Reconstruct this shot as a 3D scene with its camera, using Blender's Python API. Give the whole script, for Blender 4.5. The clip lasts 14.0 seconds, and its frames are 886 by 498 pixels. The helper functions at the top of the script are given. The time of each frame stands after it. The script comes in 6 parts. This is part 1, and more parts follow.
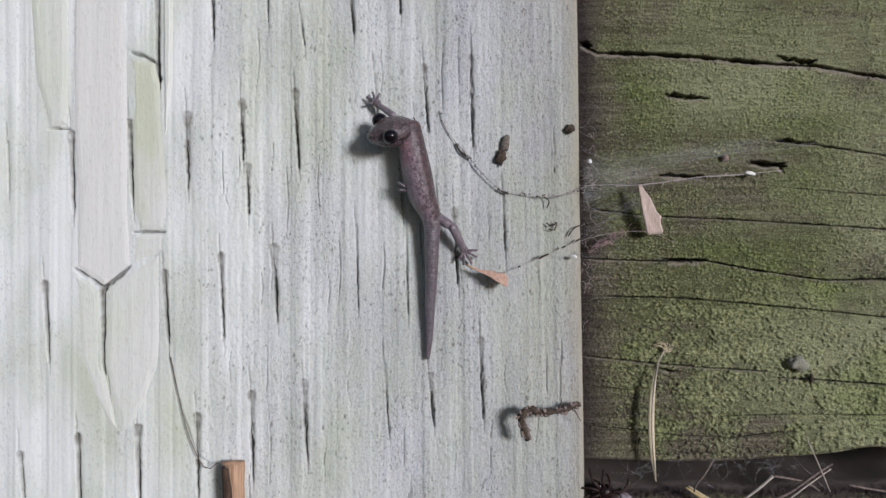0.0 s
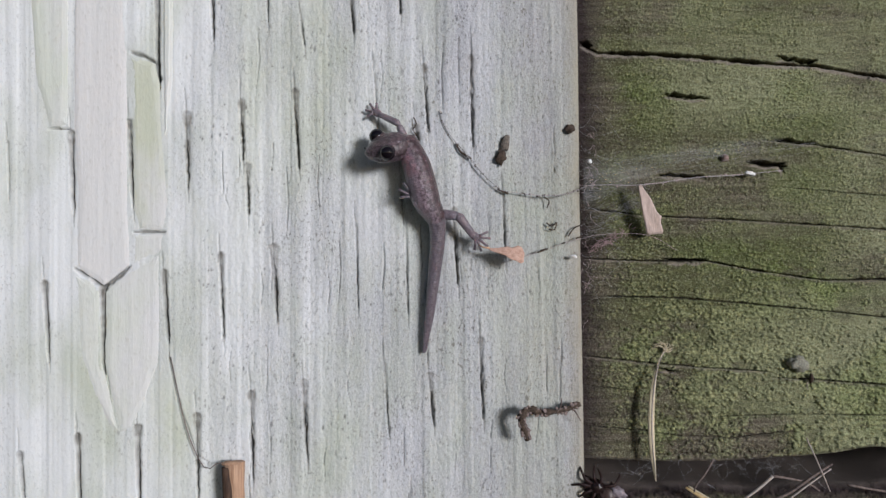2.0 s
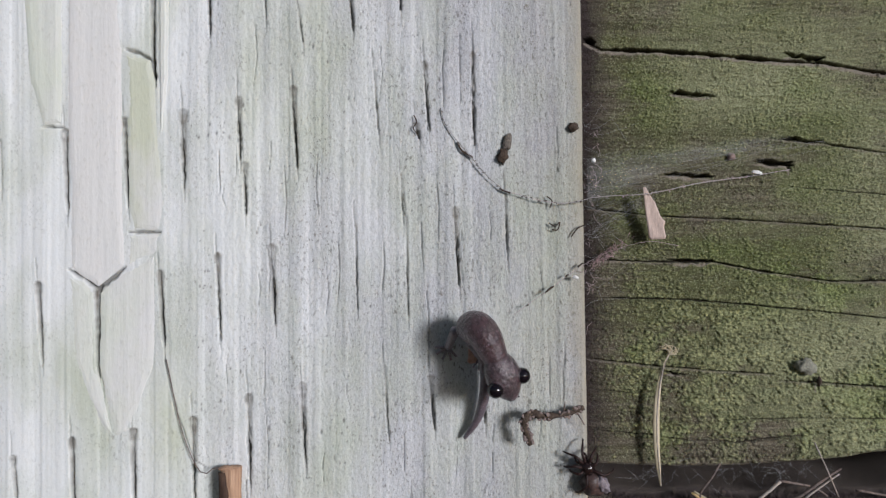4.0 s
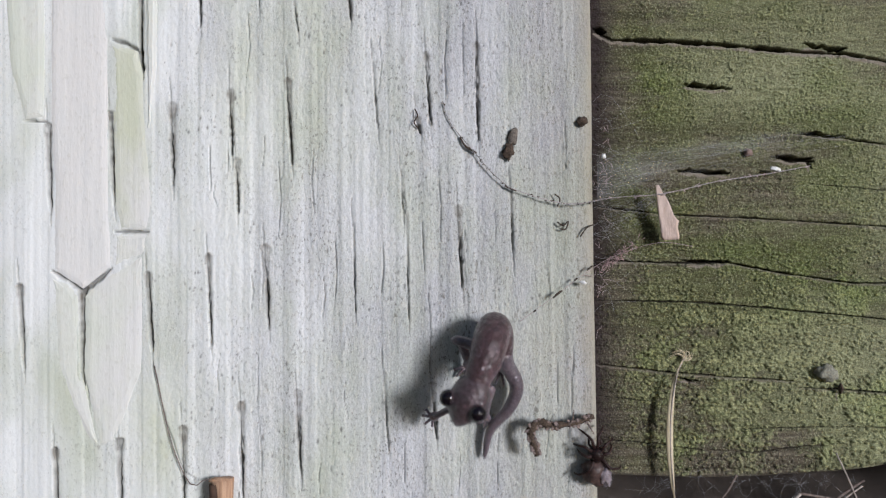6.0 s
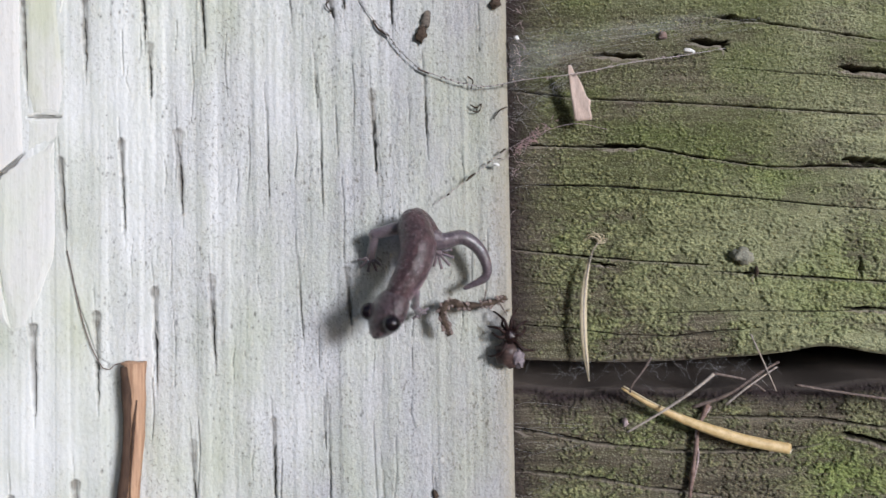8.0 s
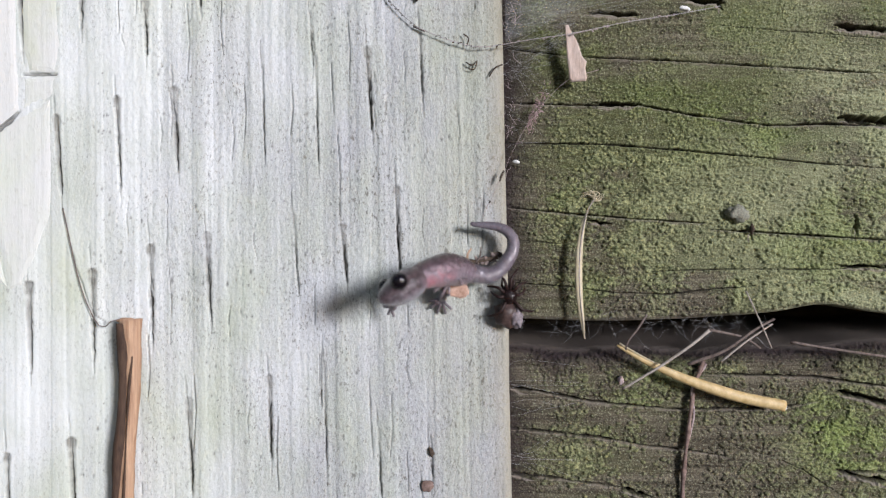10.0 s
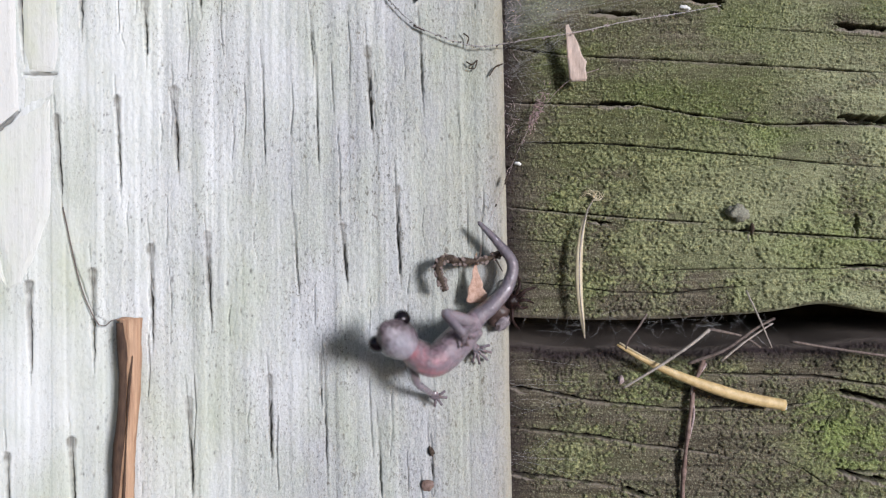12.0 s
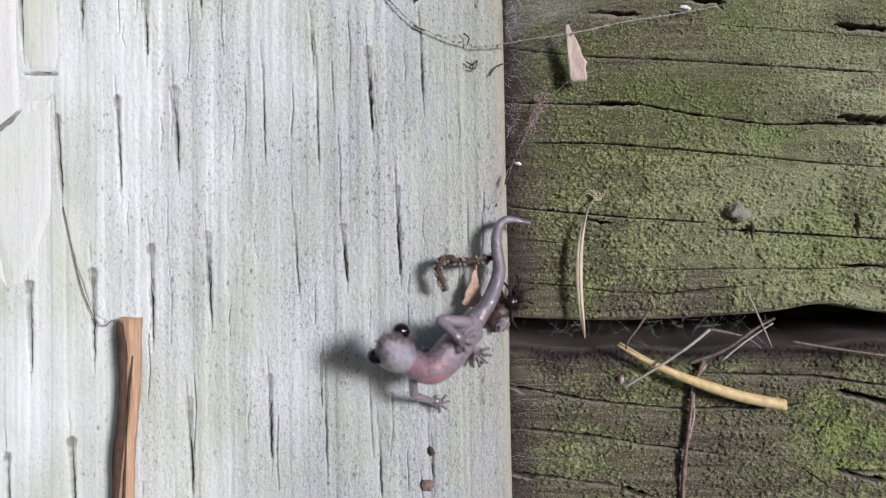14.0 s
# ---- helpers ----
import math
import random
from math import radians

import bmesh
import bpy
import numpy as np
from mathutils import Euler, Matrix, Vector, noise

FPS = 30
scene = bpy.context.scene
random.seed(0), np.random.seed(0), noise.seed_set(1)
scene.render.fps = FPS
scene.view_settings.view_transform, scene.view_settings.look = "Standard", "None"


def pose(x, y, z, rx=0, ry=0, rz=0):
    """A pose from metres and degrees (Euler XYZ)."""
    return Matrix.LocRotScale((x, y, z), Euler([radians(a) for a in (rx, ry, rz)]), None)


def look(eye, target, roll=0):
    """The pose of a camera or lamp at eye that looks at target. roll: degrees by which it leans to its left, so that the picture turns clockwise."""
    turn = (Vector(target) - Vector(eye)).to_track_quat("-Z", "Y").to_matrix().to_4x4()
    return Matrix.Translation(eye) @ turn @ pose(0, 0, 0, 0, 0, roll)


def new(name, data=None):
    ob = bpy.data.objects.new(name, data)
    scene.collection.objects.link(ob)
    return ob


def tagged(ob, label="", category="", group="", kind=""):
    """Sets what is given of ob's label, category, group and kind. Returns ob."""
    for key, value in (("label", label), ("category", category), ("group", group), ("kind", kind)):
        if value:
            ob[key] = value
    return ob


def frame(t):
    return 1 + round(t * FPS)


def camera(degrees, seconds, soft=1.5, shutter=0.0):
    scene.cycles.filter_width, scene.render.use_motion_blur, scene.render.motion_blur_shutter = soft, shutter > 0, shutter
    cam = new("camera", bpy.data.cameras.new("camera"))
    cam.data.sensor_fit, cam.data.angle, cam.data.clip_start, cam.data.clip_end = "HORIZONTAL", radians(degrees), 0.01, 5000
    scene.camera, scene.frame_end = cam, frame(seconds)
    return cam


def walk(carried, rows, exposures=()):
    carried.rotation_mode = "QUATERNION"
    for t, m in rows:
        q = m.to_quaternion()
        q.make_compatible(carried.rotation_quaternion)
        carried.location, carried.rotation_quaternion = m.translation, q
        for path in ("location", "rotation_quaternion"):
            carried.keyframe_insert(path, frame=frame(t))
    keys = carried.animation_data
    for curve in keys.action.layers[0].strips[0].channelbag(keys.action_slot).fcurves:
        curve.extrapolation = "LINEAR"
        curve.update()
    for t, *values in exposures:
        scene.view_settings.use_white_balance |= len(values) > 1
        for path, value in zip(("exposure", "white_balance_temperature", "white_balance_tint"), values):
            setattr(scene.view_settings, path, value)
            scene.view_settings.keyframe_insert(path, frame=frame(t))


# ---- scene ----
# Units below: U and V are millimetres across and up the wall from the first view's centre, H millimetres out from it.
Z0 = 0.16
MM = 0.001


def place(u, v, h=0.0):
    return Vector((u * MM, -h * MM, Z0 + v * MM))


# ---- camera ----
LENS = 65.0
cam = camera(LENS, 14.0, soft=1.2, shutter=1.0)
cam.data.dof.use_dof = True            # a phone close up: what stands off the wall goes soft
cam.data.dof.focus_distance = 0.1165
cam.data.dof.aperture_fstop = 8.5
CAMERA_ROWS = [
    (0.0, 0.0, 0.0, 123.06, 0.0),
    (3.2, 0.0, 0.0, 123.0, 0.0),
    (3.8, -0.08, 0.05, 121.9, 0.0),
    (4.7, -0.5, 0.35, 115.9, 0.0),
    (5.3, -0.58, 0.45, 114.84, 0.0),
    (5.5, -0.58, 0.40, 114.84, 0.0),
    (6.0, -0.55, 0.17, 114.86, 0.0),
    (6.25, -0.50, -0.70, 114.8, 0.0),
    (6.5, -0.34, -2.89, 114.77, 0.02),
    (6.75, 0.10, -6.70, 114.76, 0.04),
    (7.0, 0.99, -10.60, 114.76, 0.06),
    (7.25, 3.70, -14.10, 114.6, 0.10),
    (7.5, 7.39, -16.56, 114.51, 0.18),
    (7.75, 11.20, -18.05, 114.51, 0.24),
    (8.0, 13.62, -19.04, 114.51, 0.26),
    (8.2, 14.35, -19.6, 114.53, 0.26),
    (8.8, 14.4, -22.3, 114.54, 0.26),
    (9.6, 14.32, -25.4, 114.55, 0.26),
    (10.3, 14.30, -26.13, 114.55, 0.26),
    (14.0, 14.25, -26.13, 114.55, 0.26),
]
walk(cam, [(t, pose(u * MM, -d * MM, Z0 + v * MM, 90, roll, 0)) for t, u, v, d, roll in CAMERA_ROWS],
     exposures=[(0.0, 0.27, 5900, 14), (2.0, 0.24, 5900, 14), (3.2, 0.2, 5900, 14), (5.3, 0.38, 5900, 14), (6.5, 0.38, 5900, 14), (7.0, 0.36, 5900, 14), (7.5, 0.34, 5900, 14), (8.0, 0.59, 5900, 14), (8.2, 0.64, 5900, 14), (10.3, 0.66, 5900, 14), (12.5, 0.65, 5900, 14), (14.0, 0.61, 5900, 14)])

# ---- world, sun, exposure ----
SUN_UP, SUN_SIDE = radians(11), radians(38)     # height of the sun, and its turn from straight out of the wall towards +x
world = bpy.data.worlds.new("overcast_sky")
scene.world = world
world.use_nodes = True
sky = world.node_tree.nodes.new("ShaderNodeTexSky")
sky.sky_type = "NISHITA"
sky.sun_disc = False
sky.sun_elevation = SUN_UP
sky.sun_rotation = math.pi - SUN_SIDE
world.node_tree.links.new(sky.outputs["Color"], world.node_tree.nodes["Background"].inputs["Color"])
world.node_tree.nodes["Background"].inputs["Strength"].default_value = 0.05
sun_data = bpy.data.lights.new("sun", "SUN")
sun_data.energy = 2.6
sun_data.angle = radians(13)
sun_data.color = (1.0, 0.985, 0.96)
sun = new("sun", sun_data)
sun_from = Vector((math.sin(SUN_SIDE) * math.cos(SUN_UP), -math.cos(SUN_SIDE) * math.cos(SUN_UP), math.sin(SUN_UP)))
sun.matrix_world = look(sun_from * 3, (0, 0, 0))


# ---- materials ----
class Mat:
    """A node material with short calls for the nodes that it takes."""

    def __init__(self, name):
        self.m = bpy.data.materials.new(name)
        self.m.use_nodes = True
        self.t = self.m.node_tree
        self.b = self.t.nodes["Principled BSDF"]

    def n(self, kind, **sets):
        node = self.t.nodes.new("ShaderNode" + kind)
        for key, value in sets.items():
            if key == "operation":
                node.operation = value
            elif key == "attribute_name":
                node.attribute_name = value
            elif key == "blend_type":
                node.data_type = "RGBA"
                node.blend_type = value
            elif key == "feature":
                node.feature = value
        return node

    def put(self, target, value):
        if isinstance(value, bpy.types.NodeSocket):
            self.t.links.new(value, target)
        else:
            target.default_value = value

    def coords(self, sx=1.0, sy=1.0, sz=1.0):
        c, m = self.n("TexCoord"), self.n("Mapping")
        self.t.links.new(c.outputs["Object"], m.inputs["Vector"])
        m.inputs["Scale"].default_value = (sx, sy, sz)
        return m.outputs["Vector"]

    def noise(self, vec, scale, detail=4.0, rough=0.6):
        k = self.n("TexNoise")
        self.t.links.new(vec, k.inputs["Vector"])
        k.inputs["Scale"].default_value, k.inputs["Detail"].default_value, k.inputs["Roughness"].default_value = scale, detail, rough
        return k.outputs["Fac"]

    def cells(self, vec, scale):
        k = self.n("TexVoronoi")
        self.t.links.new(vec, k.inputs["Vector"])
        k.inputs["Scale"].default_value = scale
        return k.outputs["Distance"]

    def ramp(self, fac, *stops):
        r = self.n("ValToRGB")
        self.t.links.new(fac, r.inputs["Fac"])
        e = r.color_ramp.elements
        while len(e) < len(stops):
            e.new(0.5)
        for el, (p, c) in zip(e, stops):
            el.position = p
            el.color = (*c, 1) if isinstance(c, tuple) else (c, c, c, 1)
        return r.outputs["Color"]

    def mix(self, fac, a, b, how="MIX"):
        k = self.n("Mix", blend_type=how)
        self.put(k.inputs[0], fac)
        self.put(k.inputs[6], (*a, 1) if isinstance(a, tuple) else a)
        self.put(k.inputs[7], (*b, 1) if isinstance(b, tuple) else b)
        return k.outputs[2]

    def math(self, how, a, b):
        k = self.n("Math", operation=how)
        k.use_clamp = True
        self.put(k.inputs[0], a)
        self.put(k.inputs[1], b)
        return k.outputs[0]

    def attr(self, name):
        return self.n("Attribute", attribute_name=name).outputs["Fac"]

    def bump(self, height, strength, distance, coat=None, beads=None):
        k = self.n("Bump")
        k.inputs["Strength"].default_value, k.inputs["Distance"].default_value = strength, distance
        self.t.links.new(height, k.inputs["Height"])
        self.t.links.new(k.outputs["Normal"], self.b.inputs["Normal"])
        if coat is None:
            self.t.links.new(k.outputs["Normal"], self.b.inputs["Coat Normal"])
        else:
            film = self.n("Bump")
            film.inputs["Strength"].default_value, film.inputs["Distance"].default_value = strength, coat
            self.t.links.new(beads if beads is not None else height, film.inputs["Height"])
            self.t.links.new(film.outputs["Normal"], self.b.inputs["Coat Normal"])

    def done(self, color=None, rough=0.8, spec=0.5, sss=0.0, radius=None, coat=0.0, alpha=None):
        if color is not None:
            self.put(self.b.inputs["Base Color"], (*color, 1) if isinstance(color, tuple) else color)
        self.put(self.b.inputs["Roughness"], rough)
        self.b.inputs["Specular IOR Level"].default_value = spec
        if sss:
            self.b.inputs["Subsurface Weight"].default_value = sss
            self.b.inputs["Subsurface Radius"].default_value = radius
            self.b.inputs["Subsurface Scale"].default_value = 0.001
        self.b.inputs["Coat Weight"].default_value = coat
        self.b.inputs["Coat Roughness"].default_value = 0.04
        if alpha is not None:
            self.put(self.b.inputs["Alpha"], alpha)
        return self.m


def post_wood():
    k = Mat("weathered_incised_post_wood")
    grain = k.noise(k.coords(520, 300, 20), 1.0, 2.5, 0.45)
    hair = k.noise(k.coords(2600, 900, 110), 1.0, 3.0, 0.6)
    mottle = k.noise(k.coords(420, 420, 340), 1.0, 5.0, 0.7)
    broad = k.noise(k.coords(70, 70, 12), 1.0, 3.0)
    blotch = k.noise(k.coords(70, 70, 34), 1.0, 5.0)
    where = k.noise(k.coords(110, 110, 60), 1.0, 3.0)
    specks = k.noise(k.coords(2900, 2900, 1500), 1.0, 3.0, 0.65)
    crumbs = k.noise(k.coords(900, 900, 520), 1.0, 2.0, 0.5)
    base = k.ramp(grain, (0.25, (0.342, 0.34, 0.352)), (0.5, (0.412, 0.41, 0.431)), (0.78, (0.487, 0.486, 0.515)))
    base = k.mix(k.ramp(hair, (0.35, 0.28), (0.6, 0.0)), base, (0.29, 0.29, 0.275))
    base = k.mix(k.ramp(mottle, (0.35, 0.0), (0.7, 0.5)), base, (0.505, 0.51, 0.515))
    base = k.mix(k.ramp(broad, (0.4, 0.0), (0.7, 0.5)), base, (0.455, 0.457, 0.48))
    # left side whitened in the colour, in place of stronger light
    base = k.mix(k.attr("clean"), base, k.ramp(grain, (0.3, (0.695, 0.705, 0.685)), (0.7, (0.80, 0.81, 0.79))))
    base = k.mix(k.ramp(blotch, (0.44, 0.0), (0.68, 0.62)), base, (0.40, 0.435, 0.315))
    salt = k.noise(k.coords(5200, 5200, 3600), 1.0, 2.0, 0.6)
    base = k.mix(1.0, base, k.mix(k.attr("clean"), k.ramp(salt, (0.32, 0.78), (0.5, 1.02), (0.68, 1.14)), (1.03, 1.03, 1.03)), "MULTIPLY")
    base = k.mix(k.math("MULTIPLY", k.attr("algae"), k.ramp(mottle, (0.3, 0.5), (0.6, 1.0))), base, (0.50, 0.525, 0.39))
    many = k.math("MULTIPLY", k.ramp(where, (0.35, 0.1), (0.65, 1.0)), k.math("SUBTRACT", 1.15, k.attr("clean")))
    base = k.mix(k.math("MULTIPLY", k.ramp(specks, (0.575, 0.0), (0.63, 0.8)), many), base, (0.13, 0.12, 0.095))
    base = k.mix(k.math("MULTIPLY", k.ramp(crumbs, (0.66, 0.0), (0.72, 0.75)), many), base, (0.10, 0.085, 0.065))
    base = k.mix(k.math("MULTIPLY", k.attr("bruise"), k.ramp(hair, (0.3, 1.0), (0.65, 0.45))), base, (0.155, 0.14, 0.115))
    base = k.mix(k.attr("edge"), base, (0.31, 0.278, 0.20))
    base = k.mix(k.attr("crack"), base, (0.065, 0.058, 0.052))
    grit = k.math("ADD", k.math("MULTIPLY", mottle, 0.25), k.math("MULTIPLY", specks, 0.6))
    k.bump(k.math("MULTIPLY", grit, k.math("SUBTRACT", 1.05, k.attr("clean"))), 0.9, 0.00035)
    return k.done(base, 0.85, 0.2)


def mossy_wood():
    k = Mat("green_mossy_plank_wood")
    fine = k.noise(k.coords(700, 700, 1000), 1.0, 5.0, 0.7)
    dust = k.noise(k.coords(3400, 3400, 3400), 1.0, 3.0, 0.65)
    fibre = k.noise(k.coords(60, 300, 1500), 1.0, 5.0, 0.65)
    broad = k.noise(k.coords(28, 28, 50), 1.0, 4.0)
    bare = k.noise(k.coords(90, 90, 260), 1.0, 5.0, 0.65)
    # moss grains lighter at the tips and darker between, partly shading put into colour
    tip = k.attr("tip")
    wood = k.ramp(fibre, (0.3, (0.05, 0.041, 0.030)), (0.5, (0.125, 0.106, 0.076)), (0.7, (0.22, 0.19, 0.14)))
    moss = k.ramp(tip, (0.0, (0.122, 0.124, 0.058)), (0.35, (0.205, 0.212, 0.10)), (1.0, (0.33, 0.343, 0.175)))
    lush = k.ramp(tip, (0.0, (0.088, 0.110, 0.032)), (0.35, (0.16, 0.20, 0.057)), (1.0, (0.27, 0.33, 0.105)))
    lusher = k.math("ADD", k.ramp(broad, (0.5, 0.0), (0.7, 0.7)), k.attr("lush"))
    moss = k.mix(1.0, moss, k.ramp(k.attr("tint"), (0.0, (0.60, 0.64, 0.58)), (0.5, (1.0, 1.0, 1.0)), (1.0, (1.34, 1.30, 1.22))), "MULTIPLY")
    moss = k.mix(0.7, moss, k.mix(1.0, moss, k.ramp(fine, (0.3, 0.5), (0.6, 1.0)), "MULTIPLY"))
    moss = k.mix(k.ramp(fibre, (0.38, 0.5), (0.52, 0.0)), moss, (0.10, 0.098, 0.05))
    # paler moss, also carrying the brighter light of the right and top
    moss = k.mix(k.attr("pale"), moss, k.ramp(fine, (0.3, (0.28, 0.287, 0.16)), (0.7, (0.47, 0.478, 0.29))))
    moss = k.mix(lusher, moss, lush)
    grown = k.math("MULTIPLY", k.attr("moss"), k.ramp(bare, (0.3, 0.4), (0.52, 1.0)))
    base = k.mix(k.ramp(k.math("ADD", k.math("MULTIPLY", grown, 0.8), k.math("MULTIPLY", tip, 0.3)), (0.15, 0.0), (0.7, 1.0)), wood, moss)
    base = k.mix(1.0, base, k.ramp(dust, (0.36, 0.6), (0.54, 1.0)), "MULTIPLY")
    base = k.mix(k.ramp(dust, (0.57, 0.0), (0.68, 0.6)), base, (0.40, 0.41, 0.27))
    # tone taken near black, so shade in the gap is part of the colour
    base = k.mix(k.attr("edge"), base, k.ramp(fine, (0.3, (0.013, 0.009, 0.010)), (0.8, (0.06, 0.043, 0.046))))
    base = k.mix(k.attr("lip"), base, (0.30, 0.255, 0.215))
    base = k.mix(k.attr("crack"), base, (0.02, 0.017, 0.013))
    k.bump(k.math("ADD", k.math("MULTIPLY", fine, 0.5), k.math("MULTIPLY", dust, 0.5)), 1.0, 0.0007)
    return k.done(base, 0.95, 0.15)


def plain(name, dark, light, scale, rough=0.8, spec=0.4, stretch=(1, 1, 1), bump=0.0002, **more):
    """A two-tone material with grain of the given size."""
    k = Mat(name)
    g = k.noise(k.coords(*[scale * s for s in stretch]), 1.0, 5.0, 0.65)
    k.bump(g, 0.5, bump)
    return k.done(k.ramp(g, (0.3, dark), (0.7, light)), rough, spec, **more)


POST = post_wood()
MOSSY = mossy_wood()
SOIL = plain("dark_damp_soil", (0.010, 0.008, 0.006), (0.035, 0.028, 0.02), 300, 0.95, 0.2)


# ---- mesh helpers ----
def link_mesh(name, verts, faces, material, parent=None, label="", smooth=True):
    me = bpy.data.meshes.new(name)
    me.from_pydata([tuple(v) for v in verts], [], faces)
    me.materials.append(material)
    me.polygons.foreach_set("use_smooth", [smooth] * len(me.polygons))
    ob = new(name, me)
    if parent is not None:
        ob.parent = parent
    if label:
        ob["label"] = label
    return ob


def part(name, bm, material, parent, label="", smooth=True):
    me = bpy.data.meshes.new(name)
    bm.to_mesh(me)
    bm.free()
    me.materials.append(material)
    me.polygons.foreach_set("use_smooth", [smooth] * len(me.polygons))
    ob = new(name, me)
    if parent is not None:
        ob.parent = parent
    if label:
        ob["label"] = label
    return ob


def smooth_rand(shape, step, seed):
    """Smooth random field in -1..1 over a grid, with one knot every step cells along each axis."""
    rng = np.random.default_rng(seed)
    n = [max(2, int(math.ceil(s / st)) + 3) for s, st in zip(shape, step)]
    knots = rng.uniform(-1, 1, n)
    out = knots
    for axis in (0, 1):
        pos = np.arange(shape[axis]) / step[axis]
        i = pos.astype(int)
        f = pos - i
        f = f * f * (3 - 2 * f)
        a, b = np.take(out, i, axis), np.take(out, i + 1, axis)
        f = f[:, None] if axis == 0 else f[None, :]
        out = a * (1 - f) + b * f
    return out


def steps(*stretches):
    """Grid lines over several stretches (start, end, step)."""
    xs = []
    for a, b, d in stretches:
        n = max(1, int(round((b - a) / d)))
        xs += [a + (b - a) * i / n for i in range(n)]
    return np.array(xs + [stretches[-1][1]])


def relief_block(name, U, V, H, back, material, marks):
    """A closed block whose front is the relief H over the grid (U, V); back: its thickness in millimetres. marks: vertex values by name."""
    nv, nu = U.shape
    front = np.stack([U * MM, -H * MM, Z0 + V * MM], -1).reshape(-1, 3)
    ring = [j for j in range(nu)] + [i * nu + nu - 1 for i in range(1, nv)] + [(nv - 1) * nu + j for j in range(nu - 2, -1, -1)] + [i * nu for i in range(nv - 2, 0, -1)]
    rear = front[ring].copy()
    rear[:, 1] = back * MM
    i, j = np.meshgrid(np.arange(nv - 1), np.arange(nu - 1), indexing="ij")
    a = (i * nu + j).ravel()
    quads = np.stack([a, a + 1, a + nu + 1, a + nu], -1)
    n0, r = len(front), len(ring)
    k = np.arange(r)
    ring = np.array(ring)
    sides = np.stack([ring, n0 + k, n0 + (k + 1) % r, ring[(k + 1) % r]], -1)
    faces = quads.tolist() + sides.tolist() + [list(range(n0 + r - 1, n0 - 1, -1))]
    me = bpy.data.meshes.new(name)
    me.from_pydata(np.concatenate([front, rear]).tolist(), [], faces)
    me.materials.append(material)
    me.polygons.foreach_set("use_smooth", [True] * len(quads) + [False] * (r + 1))
    for key, values in marks.items():
        at = me.attributes.new(key, "FLOAT", "POINT")
        at.data.foreach_set("value", np.concatenate([np.clip(values, 0, 1).ravel(), np.clip(values, 0, 1).ravel()[ring]]).astype(np.float32))
    return new(name, me)


def groove(U, V, points, width, wob=0.0, taper=6.0):
    """How deep (0..1) each grid place lies in a crack along the line of points; it tapers to its ends."""
    best = np.zeros_like(U)
    total = sum(math.dist(a, b) for a, b in zip(points, points[1:]))
    run = 0.0
    for (ax, ay), (bx, by) in zip(points, points[1:]):
        dx, dy = bx - ax, by - ay
        ln = math.hypot(dx, dy)
        box = (U > min(ax, bx) - 2) & (U < max(ax, bx) + 2) & (V > min(ay, by) - 2) & (V < max(ay, by) + 2)
        u, v = U[box], V[box]
        s = np.clip(((u - ax) * dx + (v - ay) * dy) / ln ** 2, 0, 1)
        px, py = ax + s * dx, ay + s * dy
        along = run + s * ln
        k = np.arange(0, total + 4, 0.8)
        seed = np.random.default_rng(int(abs(points[0][0] * 31 + points[0][1] * 17)))
        off = wob * 0.16 * np.interp(along, k, seed.uniform(-1, 1, len(k)))
        side = ((u - px) * -dy + (v - py) * dx) / ln
        d = np.sqrt(((u - px) * dx + (v - py) * dy) ** 2 / ln ** 2 + (side - off) ** 2)
        far = np.arange(0, total + 12, 3.1)
        w = width * np.clip(np.minimum(along, total - along) / taper + 0.25, 0.25, 1) * (1 + 0.35 * np.interp(along, k, seed.uniform(-1, 1, len(k)))) * (1 + 0.45 * np.interp(along, far, seed.uniform(-1, 1, len(far))))
        best[box] = np.maximum(best[box], np.clip(1.35 - d / np.maximum(w * 0.5, 0.03), 0, 1))
        run += ln
    return best


# ---- the post ----
EDGE_U = 24.6


def edge_u(v):
    return EDGE_U - 0.015 * v


SLITS_TOP = [(-72.2, 48, 33), (-61.2, 48, 33.6), (-50.7, 48, 29), (-41.1, 50, 37), (-31.2, 52, 40), (-25.4, 42.6, 36), (-16.4, 46, 38), (-8, 52, 41.5)]
SLITS_UPPER = [(-77.2, 19, 10), (-65.9, 20.6, 6), (-55.6, 22.6, 7), (-45.4, 24, 10.5), (-35.7, 26.3, 15.6), (-34.7, 15, 6), (-26.3, 28, 14), (-12.2, 31, 20), (-3.4, 32.5, 20.6), (4.9, 34, 18), (-7.5, 13, 4)]
SLITS_MIDDLE = [(-70.5, -6, -20), (-60, -6.5, -24), (-49.4, -4, -17), (-39.4, -1, -16), (-30, 0.6, -13), (-15.4, 4, -10.5), (-6.6, 5.6, -12), (1.9, 7, -6.5), (10.6, 9.6, -2), (-5, 22, 19)]
SLITS_LOWER = [(-75, -36, -45), (-64.7, -33, -47), (-60.3, -6.4, -24), (-54.1, -31.4, -46), (-43.6, -29.4, -44), (-34, -25.4, -41), (-24.7, -23.4, -37.5), (-10.4, -20.4, -33), (-2.4, -22, -31.5), (6.6, -16, -30.5)]
SLITS_BOTTOM = [(-57.8, -59.6, -72), (-47.3, -57.2, -69), (-28, -50.7, -66.1), (-14.5, -47, -60.7), (-5.4, -44.7, -61.4), (3.5, -55.8, -67), (11.9, -59, -64)]
THIN_SLITS = (-77.2, -25.4, -12.2, -6.6, -7.5, -5.4, 3.5, 10.6, -31.2, 11.9, -10.4, -15.4)


